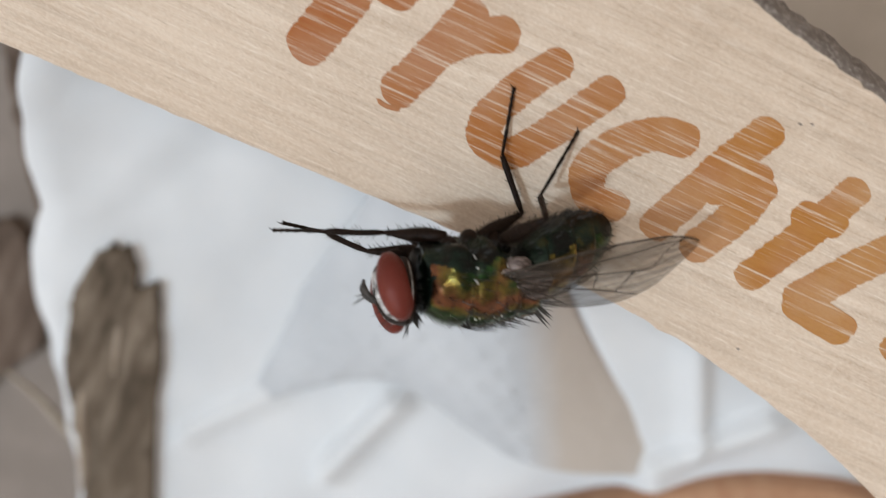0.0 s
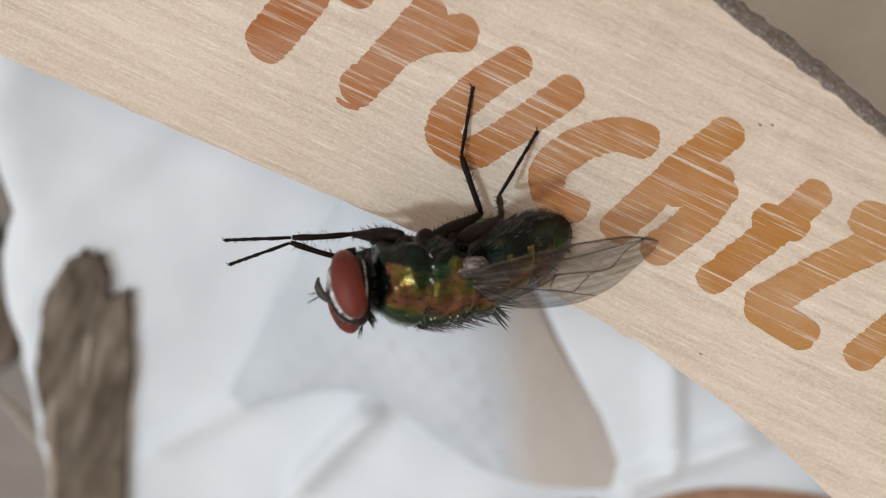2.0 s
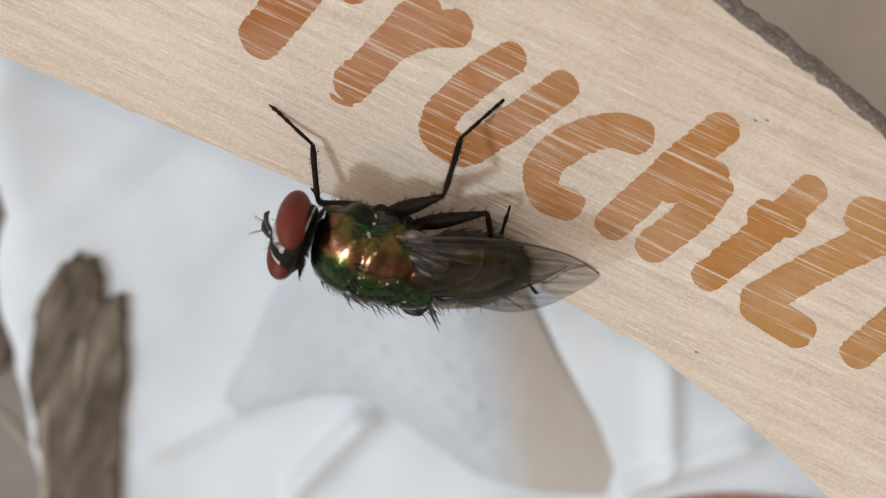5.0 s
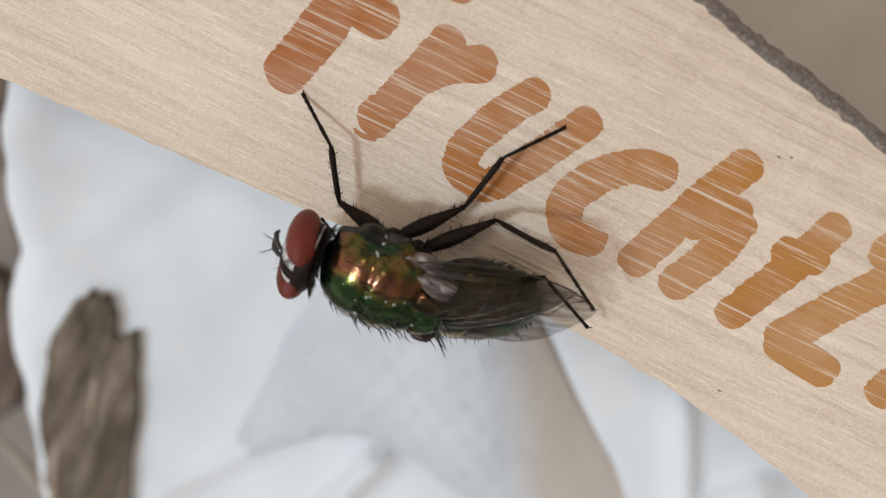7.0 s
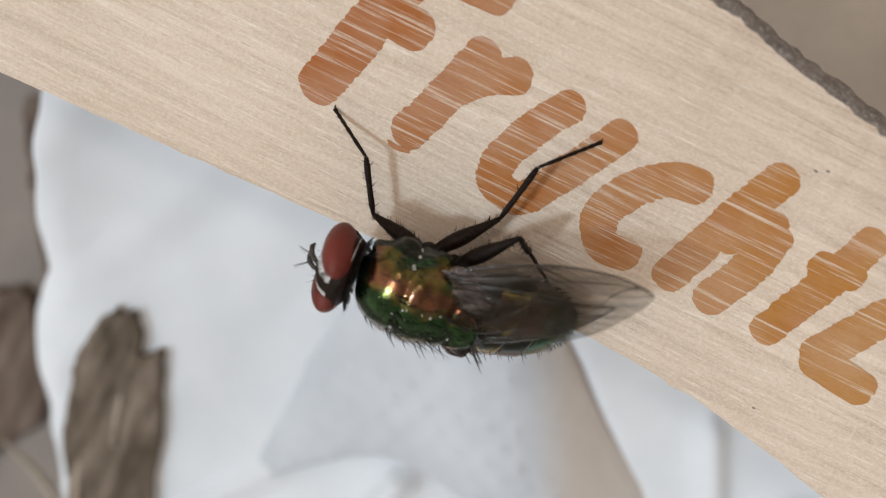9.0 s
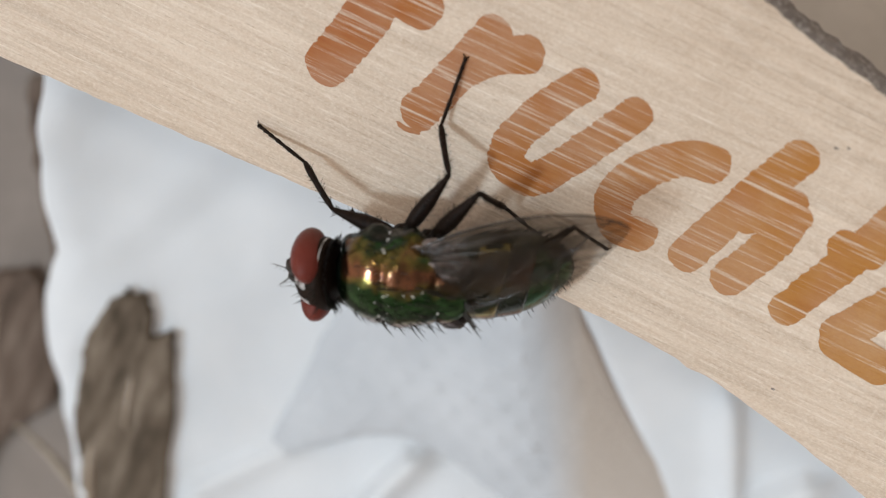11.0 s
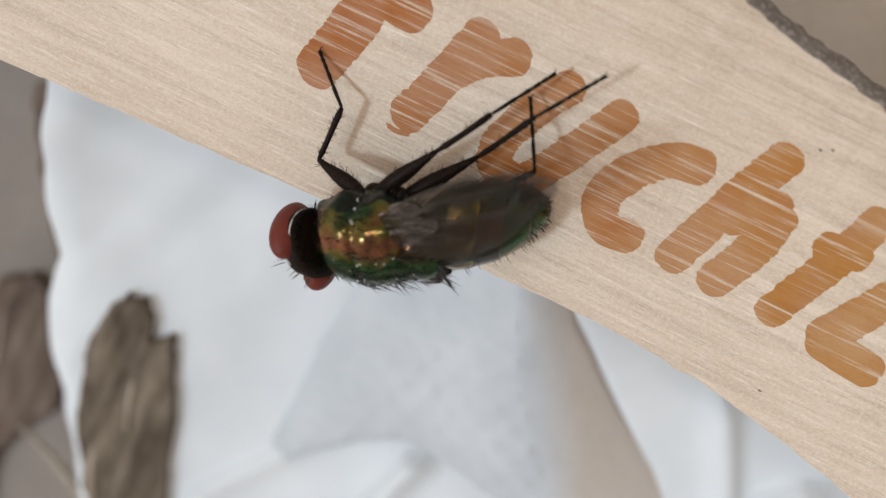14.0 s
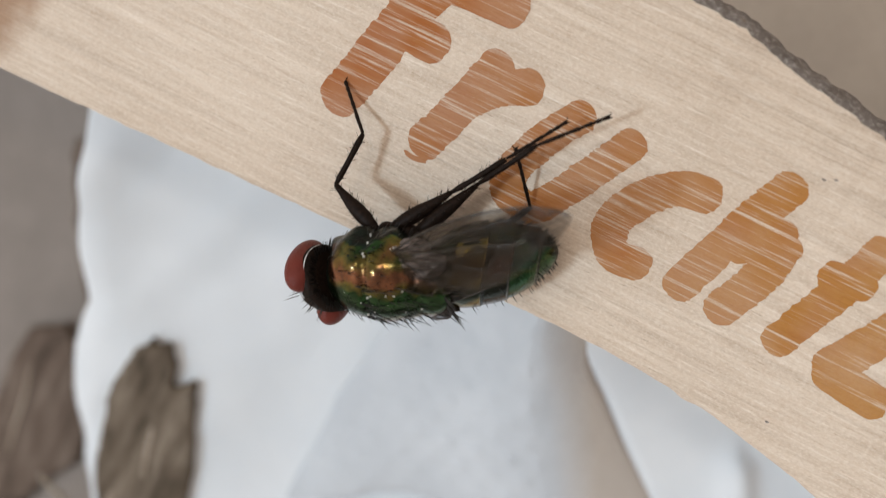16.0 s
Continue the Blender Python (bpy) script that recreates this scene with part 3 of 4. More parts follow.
GROUPS = [(0, 1, 2), (3, 4, 18), (5, 6), (7, 8), (9, 10, 11), (12, 13), (14, 15, 16), (17,)]


def printed_letters(stick):
    for g in GROUPS:
        bm = bmesh.new()
        for j, i in enumerate(g):
            for pts in LETTERS[i][0]:
                stroke(bm, pts, LETTERS[i][1], STICK_Z + 0.004 + 0.005 * j, i)
        part("printed_letter", bm, INK, stick, "orange-brown printed letter with bare grain streaks")
    for x, y, r in ((9.58, -0.27, 0.045), (7.56, 6.98, 0.045), (7.86, 7.12, 0.04)):
        bm = bmesh.new()
        bmesh.ops.create_icosphere(bm, subdivisions=2, radius=r, matrix=Matrix.Translation((x, y, STICK_Z)) @ Matrix.Diagonal((1.5, 0.8, 0.25, 1)))
        part("dark_speck", bm, EDGE, stick)


# ---- the fly: x forward, y to its left, z up, millimetres from the middle of the thorax ----
THORAX_TABLE = [(-1.65, 0.10, 0.55, 0.65), (-1.4, 0.12, 0.95, 1.0), (-1.0, 0.10, 1.2, 1.18), (-0.4, 0.08, 1.36, 1.28), (0.2, 0.08, 1.38, 1.3), (0.8, 0.05, 1.28, 1.22), (1.3, 0.02, 1.08, 1.05), (1.6, 0.0, 0.8, 0.8), (1.75, -0.05, 0.35, 0.4)]
ABDOMEN_TABLE = [(-4.95, -1.55, 0.15, 0.15), (-4.75, -1.48, 0.55, 0.46), (-4.3, -1.26, 0.98, 0.82), (-3.7, -1.0, 1.28, 1.05), (-3.0, -0.74, 1.44, 1.15), (-2.3, -0.48, 1.42, 1.15), (-1.7, -0.28, 1.2, 1.02), (-1.2, -0.12, 0.7, 0.7)]


def skin(table, x, ang):
    """A point of a lofted body and its outward direction; ang is measured from the left side over the back."""
    zc, ry, rz = interp(table, x)
    c, s = math.cos(ang), math.sin(ang)
    return Vector((x, ry * c, zc + rz * s)), Vector((0, c / ry, s / rz)).normalized()


def body_loft(table, steps, groove=None, n=48, lumps=0.0, knobs=()):
    bm = bmesh.new()
    smooth = spline([(r[0], r[1], 0) for r in table], steps)
    wide = spline([(r[2], r[3], 0) for r in table], steps)
    rings = []
    for a, b in zip(smooth, wide):
        g = groove(a.x) if groove else 1.0
        ring = ring_x(a.x, a.y, max(b.x, 0.02) * g, max(b.y, 0.02) * g, n)
        if lumps:
            ring = [tuple(Vector(p) * (1 + lumps * max(0.0, 0.6 - p[2]) * noise.noise(Vector(p) * 1.9))) for p in ring]
        for kx, ky, kz, h, w in knobs:
            for side in (-1, 1):
                q = Vector((kx, ky * side, kz))
                ring = [tuple(Vector(p) + Vector((0, p[1], p[2])).normalized() * h * math.exp(-((Vector(p) - q).length / w) ** 2)) for p in ring]
        rings.append(ring)
    loft(bm, rings)
    return bm


def face_materials(ob, rule):
    for p in ob.data.polygons:
        p.material_index = rule(p.center / MM, p.normal)


CALLI = [(1.25, 0.95, 0.5, 0.12, 0.3), (0.62, 1.12, 0.68, 0.1, 0.3), (-0.1, 1.08, 0.85, 0.08, 0.34), (-0.75, 1.05, 0.62, 0.08, 0.28), (0.9, 1.2, 0.0, 0.1, 0.3), (0.1, 1.36, 0.1, 0.1, 0.3), (-0.5, 1.3, -0.3, 0.1, 0.3), (0.6, 1.2, -0.6, 0.12, 0.35)]   # swellings of shoulder and side


def plates(x):
    """Domed plates of the back before and behind the cross seam."""
    g = 1 - 0.06 * math.exp(-((x - 0.28) / 0.08) ** 2)
    for mid, half in ((0.82, 0.56), (-0.3, 0.56), (-1.1, 0.3)):
        u = (x - mid) / half
        if abs(u) < 1:
            g += 0.045 * (1 - u * u)
    return g


def make_thorax(fly):
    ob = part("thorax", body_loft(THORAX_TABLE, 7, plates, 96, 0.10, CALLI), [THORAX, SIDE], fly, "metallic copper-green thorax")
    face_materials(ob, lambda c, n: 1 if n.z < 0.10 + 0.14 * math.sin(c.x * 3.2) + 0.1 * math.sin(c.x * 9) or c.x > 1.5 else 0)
    bm = bmesh.new()
    loft(bm, [ring_x(x, z, ry, rz, 24) for x, z, ry, rz in ((-1.0, 0.75, 0.85, 0.3), (-1.3, 0.82, 0.88, 0.36), (-1.6, 0.86, 0.8, 0.34), (-1.85, 0.88, 0.6, 0.28), (-2.05, 0.88, 0.36, 0.18), (-2.14, 0.88, 0.12, 0.08))])
    part("scutellum", bm, THORAX, fly)
    for s in (-1, 1):
        bm = bmesh.new()
        loft(bm, [ring_x(x, z, ry, rz, 16, s * y) for x, y, z, ry, rz in ((-0.6, 1.2, -0.05, 0.06, 0.08), (-0.8, 1.25, -0.02, 0.16, 0.2), (-1.05, 1.25, 0.0, 0.2, 0.26), (-1.35, 1.18, -0.05, 0.18, 0.22), (-1.55, 1.1, -0.1, 0.06, 0.08))])
        part("calypter", bm, LOBE, fly, "dusky pale lobe at the wing root")
        bm = bmesh.new()
        grid = []
        for i in range(15):
            row = []
            for j in range(9):
                u, v = i / 14, j / 8 * math.sin(math.pi * (0.12 + 0.8 * i / 14))
                p = Vector((-0.5, 1.34, 0.12)) + Vector((-1.55, -0.2, 0.1)) * u + Vector((-0.45, -0.36, 0.78)) * v
                p += Vector((0, 0.8, 0.6)) * 0.07 * math.sin(13 * v + 4 * u)
                row.append(bm.verts.new((p.x, p.y * s, p.z)))
            grid.append(row)
        for r1, r2 in zip(grid, grid[1:]):
            for j in range(8):
                bm.faces.new((r1[j], r1[j + 1], r2[j + 1], r2[j]))
        ob = part("alula", bm, LOBE, fly, "crumpled pale membrane at the wing root")
        ob.modifiers.new("thickness", "SOLIDIFY").thickness = 0.02 * MM
        for x, z, r in ((0.75, -0.85, 0.42), (0.1, -1.0, 0.48), (-0.7, -0.9, 0.46)):
            bm = bmesh.new()
            bmesh.ops.create_uvsphere(bm, u_segments=14, v_segments=9, radius=r * 0.72, matrix=Matrix.Translation((x, s * 0.62, z)) @ Matrix.Diagonal((0.9, 1, 1.05, 1)))
            part("coxa", bm, BLACK, fly)
    bm = bmesh.new()
    rnd = random.Random(4)
    for i in range(46):                                   # long bristles of the back, in rows
        x = -1.35 + 2.75 * (i % 12) / 11 + rnd.uniform(-0.08, 0.08)
        a = radians((62, 82, 98, 118)[i // 12] + rnd.uniform(-4, 4))
        p, d = skin(THORAX_TABLE, x, a)
        bristle(bm, p, d * 0.42 + Vector((-1.0, 0, 0)), rnd.uniform(0.48, 0.82), 0.026, Vector((-0.6, 0, 0.0)))
    for i in range(30):
        a = radians(rnd.choice((10, 20, 30, 40, 140, 150, 160, 170)) + rnd.uniform(-6, 6))
        p, d = skin(THORAX_TABLE, rnd.uniform(-1.3, 1.45), a)
        bristle(bm, p, d + Vector((-0.7, 0, 0.1)), rnd.uniform(0.32, 0.6), 0.026, Vector((-0.5, 0, 0.1)))
    for i in range(8):                                    # end of the scutellum
        a = radians(-70 + 20 * i)
        bristle(bm, (-1.75 - 0.35 * math.cos(a), 0.7 * math.sin(a), 0.95), (-math.cos(a) - 0.5, math.sin(a) * 0.7, 0.15), rnd.uniform(0.5, 0.75), 0.024, Vector((0, 0, 0.25)))
    for y in (-0.22, -0.12, 0.1, 0.24):                   # a tuft of stout bristles past its tip
        bristle(bm, (-1.98, y, 0.95), (-0.75, y + 0.35, 0.75), 0.72 + 0.7 * y, 0.06, Vector((-0.2, 0.1, 0)))
    for i in range(700):                                  # short fur, thicker below
        a = radians(rnd.uniform(-175, 5) if rnd.random() < 0.6 else rnd.uniform(0, 180))
        p, d = skin(THORAX_TABLE, rnd.uniform(-1.5, 1.6), a)
        bristle(bm, p, d + Vector((-0.5, 0, 0)), rnd.uniform(0.12, 0.34), 0.011, Vector((-0.3, 0, -0.1)))
    grains = bmesh.new()
    for i in range(58):                                   # pale pollen caught on the back and sides
        p, d = skin(THORAX_TABLE, rnd.uniform(-1.6, 1.0), radians(rnd.choice((rnd.uniform(60, 120), rnd.uniform(150, 200)))))
        bmesh.ops.create_icosphere(grains, subdivisions=1, radius=rnd.uniform(0.024, 0.046), matrix=Matrix.Translation(p + d * 0.03))
    tagged(part("pollen_grain", grains, PALE, fly), kind="stuff")
    tagged(part("thorax_bristle", bm, HAIR, fly, "", False), kind="stuff")


def make_abdomen(fly):
    line = spline([(r[0], r[1], 0) for r in ABDOMEN_TABLE], 12)
    wide = spline([(r[2], r[3], 0) for r in ABDOMEN_TABLE], 12)
    xs = [p.x for p in line]

    def ring(x, grow):
        zc, ry, rz = (float(np.interp(x, xs, v)) for v in ([p.y for p in line], [p.x for p in wide], [p.y for p in wide]))
        return ring_x(x, zc, max(ry * grow, 0.02), max(rz * grow, 0.02), 44)
    abdomen = None
    for front, back, plate in ((-1.2, -2.05, SIDE), (-2.0, -2.95, GOLD), (-2.9, -3.7, COPPER), (-3.65, -4.45, GREEN), (-4.4, -4.95, GREEN)):
        bm = bmesh.new()
        n = 12
        grows = [0.975 + 0.035 * (i / n) ** 0.7 for i in range(n + 1)]
        loft(bm, [ring(front + (back - front) * i / n, g) for i, g in enumerate(grows)] + [ring(back + 0.015, 0.97)])
        name = "abdomen_segment" if abdomen else "abdomen"
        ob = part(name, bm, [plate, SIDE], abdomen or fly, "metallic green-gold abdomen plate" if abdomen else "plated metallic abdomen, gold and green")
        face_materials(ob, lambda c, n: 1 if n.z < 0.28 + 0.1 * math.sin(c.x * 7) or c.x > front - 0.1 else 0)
        abdomen = abdomen or ob
    bm = bmesh.new()
    rnd = random.Random(7)
    for i in range(1700):
        x = -4.92 + 3.3 * rnd.random()
        a = radians(rnd.uniform(0, 360))
        if math.sin(a) > -0.45 and x > -4.3 and rnd.random() < 0.93 or x < -4.3 and rnd.random() < 0.65:
            continue
        p, d = skin(ABDOMEN_TABLE, x, a)
        long = 0.22 if x < -4.0 else 0.28
        bristle(bm, p, d + Vector((-0.75, 0, 0)), rnd.uniform(0.5, 1.0) * long, 0.015, Vector((-0.35, 0, 0)))
    tagged(part("abdomen_bristle", bm, HAIR, abdomen, "", False), kind="stuff")
    return abdomen


def ellipsoid(c, r, turn=None, u=28, v=20):
    bm = bmesh.new()
    m = Matrix.Translation(c) @ (turn or Matrix.Identity(4)) @ Matrix.Diagonal((*r, 1))
    bmesh.ops.create_uvsphere(bm, u_segments=u, v_segments=v, radius=1, matrix=m)
    return bm


NECK = (1.78, 0.0, 0.25)


def make_head(fly):
    table = [(0.0, 0.0, 0.3, 0.3), (0.08, 0.0, 0.85, 0.82), (0.26, 0.03, 1.12, 1.0), (0.55, 0.02, 1.06, 0.97), (0.82, 0.0, 0.86, 0.88), (1.03, -0.08, 0.58, 0.72), (1.18, -0.15, 0.3, 0.45)]
    head = part("head", body_loft(table, 9, n=160), [FACE, BLACK], fly, "silver-white fly head with a black brow stripe")
    face_materials(head, lambda c, n: 0 if (c.x > 0.62 and (abs(c.y) > 0.2 or c.z < -0.1) and c.z > -0.6) or (0.2 < c.x < 0.24 and abs(c.y) > 0.8) else 1)
    head.location = Vector(NECK) * MM
    for s in (-1, 1):
        part("compound_eye", ellipsoid((0.66, s * 0.71, 0.05), (0.5, 0.6, 1.04), Euler((0, radians(-8), s * radians(-14))).to_matrix().to_4x4(), 40, 28), EYE, head, "brick-red compound eye")
        bm = bmesh.new()
        tube(bm, [(1.0, s * 0.1, 0.3), (1.24, s * 0.14, 0.22), (1.42, s * 0.17, 0.04), (1.5, s * 0.19, -0.22), (1.46, s * 0.19, -0.36)], [0.05, 0.07, 0.085, 0.075, 0.04], 10)
        bristle(bm, (1.42, s * 0.17, 0.06), (0.8, s * 0.5, 0.25), 0.55, 0.022)
        for j in range(6):
            bristle(bm, (1.46 + 0.05 * j, s * (0.2 + 0.035 * j), 0.08 + 0.015 * j), (0.4, s * (0.6 if j % 2 else -0.3), 0.5), 0.17, 0.008)
        part("antenna", bm, ANTENNA, head, "grey-brown antenna with a feathered bristle")
    bm = bmesh.new()
    tube(bm, [(0.55, 0, -0.75), (0.6, 0, -0.98), (0.5, 0, -1.1), (0.3, 0, -1.1)], [0.28, 0.22, 0.18, 0.2], 14)
    part("proboscis", bm, BLACK, head)
    bm = bmesh.new()
    rnd = random.Random(2)
    for i in range(18):
        y = (1 if i % 2 else -1) * rnd.uniform(0.2, 0.36)
        z = 0.95 - 1.5 * (i // 2) / 8
        bristle(bm, (0.95 - 0.22 * abs(z), y, z), (0.9, y * 0.8, 0.35), rnd.uniform(0.28, 0.5), 0.018, Vector((0, 0, 0.3)))
    for i in range(10):
        y = rnd.uniform(-0.4, 0.4)
        bristle(bm, (0.3, y, 1.02), (0.1 + rnd.uniform(-0.5, 0.5), y, 1.0), rnd.uniform(0.25, 0.45), 0.016)
    for i in range(420):
        a = radians(rnd.uniform(0, 360))
        r = rnd.uniform(0.75, 1.0)
        bristle(bm, (0.08, 0.95 * r * math.cos(a), 0.92 * r * math.sin(a)), (-0.5, math.cos(a), math.sin(a)), rnd.uniform(0.18, 0.42), 0.013)
    tagged(part("head_bristle", bm, HAIR, head, "", False), kind="stuff")
    return head


WING_EDGE = [(0.0, -0.05, 0.12), (0.5, -0.14, 0.7), (1.3, -0.28, 1.2), (2.4, -0.38, 1.55), (3.5, -0.38, 1.68), (4.5, -0.26, 1.45), (5.3, -0.06, 1.02), (5.85, 0.14, 0.66), (6.1, 0.36, 0.42)]
VEINS = [((0, 0, 0), (1.3, -0.26, 0), (2.4, -0.36, 0), (3.5, -0.37, 0), (4.5, -0.25, 0), (5.3, -0.05, 0), (6.05, 0.34, 0)), ((0.2, 0.02, 0), (1.4, -0.1, 0), (2.8, -0.2, 0), (3.6, -0.36, 0)), ((0.3, 0.06, 0), (1.6, 0.02, 0), (3.4, 0.02, 0), (5.0, 0.1, 0), (5.7, 0.15, 0)),
         ((0.5, 0.1, 0), (1.8, 0.3, 0), (3.4, 0.5, 0), (4.4, 0.72, 0), (4.7, 0.6, 0), (5.1, 0.3, 0), (5.6, 0.16, 0)), ((0.5, 0.2, 0), (1.7, 0.6, 0), (3.0, 1.05, 0), (3.8, 1.45, 0), (4.0, 1.58, 0)), ((0.4, 0.25, 0), (1.2, 0.75, 0), (1.9, 1.32, 0)), ((2.9, 0.4, 0), (2.75, 0.68, 0), (2.7, 0.92, 0)), ((4.0, 0.62, 0), (3.7, 0.9, 0), (3.35, 1.2, 0))]


def camber(x, y):
    return 0.36 * math.sin(math.pi * min(x, 6.1) / 6.1) + 0.12 * math.sin(min(x, 5) * 0.55) * (1 - (y - 0.6) ** 2 * 0.5) - 0.07 * max(0.0, y - 0.3) ** 2 - 0.045 * math.sin(y * 8.0) * min(1, x) * max(0.2, 1 - x / 6)


def make_wing(fly, s):
    bm = bmesh.new()
    line = spline([(r[0], r[1], r[2]) for r in WING_EDGE], 6)
    rows = []
    for p in line:
        rows.append([bm.verts.new((p.x, s * (p.y + (p.z - p.y) * j / 14), camber(p.x, p.y + (p.z - p.y) * j / 14))) for j in range(15)])
    for a, b in zip(rows, rows[1:]):
        for j in range(14):
            bm.faces.new((a[j], a[j + 1], b[j + 1], b[j]))
    wing = part("wing", bm, WING, fly, "clear smoky-brown wing with dark veins")
    sd = wing.modifiers.new("thickness", "SOLIDIFY")
    sd.thickness = 0.012 * MM
    for i, v in enumerate(VEINS):
        bm = bmesh.new()
        pts = [Vector((p.x, s * p.y, camber(p.x, p.y))) for p in spline(v, 6)]
        r = 0.035 if i == 0 else 0.02
        tube(bm, pts, [r * (1.25 - 0.7 * j / len(pts)) for j in range(len(pts))], 6)
        part("vein", bm, VEIN, wing)
    return wing


LENGTHS = {"fore": (2.0, 1.75, 1.98), "mid": (2.2, 1.9, 2.1), "hind": (2.4, 2.35, 2.25)}
HIPS = {"fore": (0.3, 0.85, -0.85), "mid": (0.0, 0.75, -1.0), "hind": (-0.8, 0.66, -0.95)}


def make_leg(fly, kind, seed):
    f, t, s = LENGTHS[kind]
    rnd = random.Random(seed)

    def limb(name, length, radii, hairs, hair_len, label=""):
        bm = bmesh.new()
        n = len(radii)
        tube(bm, [(length * i / (n - 1), 0, 0.03 * math.sin(3.14 * i / (n - 1))) for i in range(n)], radii, 10)
        for i in range(hairs):
            a = rnd.uniform(0, 6.28)
            o = Vector((0, math.cos(a), math.sin(a)))
            u = rnd.uniform(0.08, 0.97)
            bristle(bm, Vector((length * u, 0, 0)) + o * float(np.interp(u, np.linspace(0, 1, n), radii)) * 0.9, o + Vector((0.8, 0, 0)), rnd.uniform(0.5, 1.0) * hair_len, 0.011)
        return part(name, bm, BLACK, fly, label)

    fe = limb("femur", f, [0.12, 0.19, 0.235, 0.24, 0.21, 0.16, 0.115, 0.07], 90, 0.26)
    ti = limb("tibia", t, [0.06, 0.095, 0.09, 0.09, 0.095, 0.105, 0.07], 34, 0.24)
    bm = bmesh.new()
    cuts = [0, 0.42, 0.62, 0.77, 0.88, 1.0]
    pts, rad = [], []
    for a, b in zip(cuts, cuts[1:]):
        pts += [(s * (a + 0.01), 0, -0.02 * a), (s * (a + (b - a) * 0.8), 0, -0.02 * a), (s * (b - 0.005), 0, -0.02 * b)]
        rad += [0.048, 0.066, 0.045]
    tube(bm, pts, rad, 8)
    for k2 in (-1, 1):
        bristle(bm, (s * 0.985, 0.03 * k2, 0), (0.7, 0.55 * k2, -0.3), 0.17, 0.024, Vector((0, 0, -0.5)))
    for i in range(26):
        a = rnd.uniform(0, 6.28)
        bristle(bm, (s * rnd.uniform(0.05, 0.95), 0, 0), (0.8, math.cos(a), math.sin(a)), 0.13, 0.009)
    ta = part("tarsus", bm, BLACK, fly)
    return fe, ti, ta


def aim(origin, direction):
    q = Vector(direction).to_track_quat("X", "Z")
    return Matrix.Translation(Vector(origin) * MM) @ q.to_matrix().to_4x4()


def key_leg(segs, kind, side, rows, reach=None):
    """rows: time, knee, ankle and tip wished for, in the fly's space; the limbs keep their lengths. reach: how far the hip swings forward."""
    rest = Vector(HIPS[kind])
    rest.y *= side
    L = LENGTHS[kind]
    keyed = ([], [], [])
    dense = []
    for p, q in zip(rows, rows[1:]):                      # short steps, so that the joints stay closed on the way
        n = max(1, math.ceil((q[0] - p[0]) / 0.045)) if p[1:] != q[1:] else 1
        dense += [(p[0] + (q[0] - p[0]) * i / n, *(Vector(m).lerp(Vector(e), i / n) for m, e in zip(p[1:], q[1:]))) for i in range(n)]
    for t, knee, ankle, tip in dense + [rows[-1]]:
        hip = rest + (Vector((reach[0], reach[1] * side, reach[2])) * max(0.0, min(1.0, (3.97 - t) / 0.12)) if reach else Vector())
        p = [hip, Vector(knee), Vector(ankle), Vector(tip)]
        goal = p[3]
        for _ in range(12):
            p[3] = goal
            for k2 in (2, 1):
                p[k2] = p[k2 + 1] + (p[k2] - p[k2 + 1]).normalized() * L[k2]
            p[0] = hip
            for k2 in (1, 2, 3):
                p[k2] = p[k2 - 1] + (p[k2] - p[k2 - 1]).normalized() * L[k2 - 1]
        for k2 in range(3):
            keyed[k2].append((t, aim(p[k2], p[k2 + 1] - p[k2])))
    for ob, r in zip(segs, keyed):
        walk(ob, r)


def planted(kind, side, body, foot, bow=(0.2, 0.35, -0.25)):
    """Knee, ankle and tip in the fly's space, for a foot that stands at a place of the stick (millimetres)."""
    f, t, s = LENGTHS[kind]
    hip = Vector(HIPS[kind])
    hip.y *= side
    inv = body.inverted()
    tip = (inv @ (Vector(foot) * MM)) / MM
    bend = Vector((bow[0], bow[1] * side, bow[2]))
    to_hip = (hip - tip).normalized()
    ankle = tip + (to_hip * 0.75 + bend * 0.4).normalized() * s
    d = ankle - hip
    L = min(d.length, (f + t) * 0.985)
    along = (f * f - t * t + L * L) / (2 * L)
    up = math.sqrt(max(f * f - along * along, 0.01))
    dn = d.normalized()
    side_dir = (bend - dn * bend.dot(dn)).normalized()
    return hip + dn * along + side_dir * up, ankle, tip


# body of the fly over time: seconds, then place and turn
BODY = [(0.0, 0.8, -0.87, 22.3, -46, -25.6, -163), (3.85, 0.8, -0.87, 22.3, -46, -25.6, -163), (4.0, -0.36, -1.17, 22.05, -32, -11, -165), (4.2, -0.6, -1.15, 22.1, -28, -8, -168),
        (6.3, -1.25, -0.74, 22.2, -22, -3, -179), (6.7, -1.28, -0.78, 22.2, -24, -3, -176), (9.2, -1.17, -0.84, 22.25, -24, -3.5, -176), (11.3, -2.0, -1.15, 22.4, -24, -1.5, -159), (12.1, -2.0, -1.15, 22.4, -24, -1.5, -159),
        (12.35, -2.23, -0.62, 22.28, -26, -11, -153.5), (12.8, -2.3, -0.7, 22.25, -26, -9, -154.5), (13.0, -2.47, -1.0, 21.9, -32, -2.6, -142.3), (13.2, -2.6, -0.45, 22.0, -34, 0, -148), (13.45, -2.73, 0.07, 22.1, -37, 2.4, -154), (13.6, -2.73, 0.05, 22.1, -38, 2.4, -154.3), (14.0, -2.75, -0.33, 22.1, -38, 2.4, -154.3), (14.5, -2.7, -0.72, 22.1, -38, 2.4, -154.3), (15.2, -2.64, -0.78, 22.1, -38, 2.4, -154.3), (16.0, -2.6, -0.85, 22.1, -38, 2.4, -154.3)]


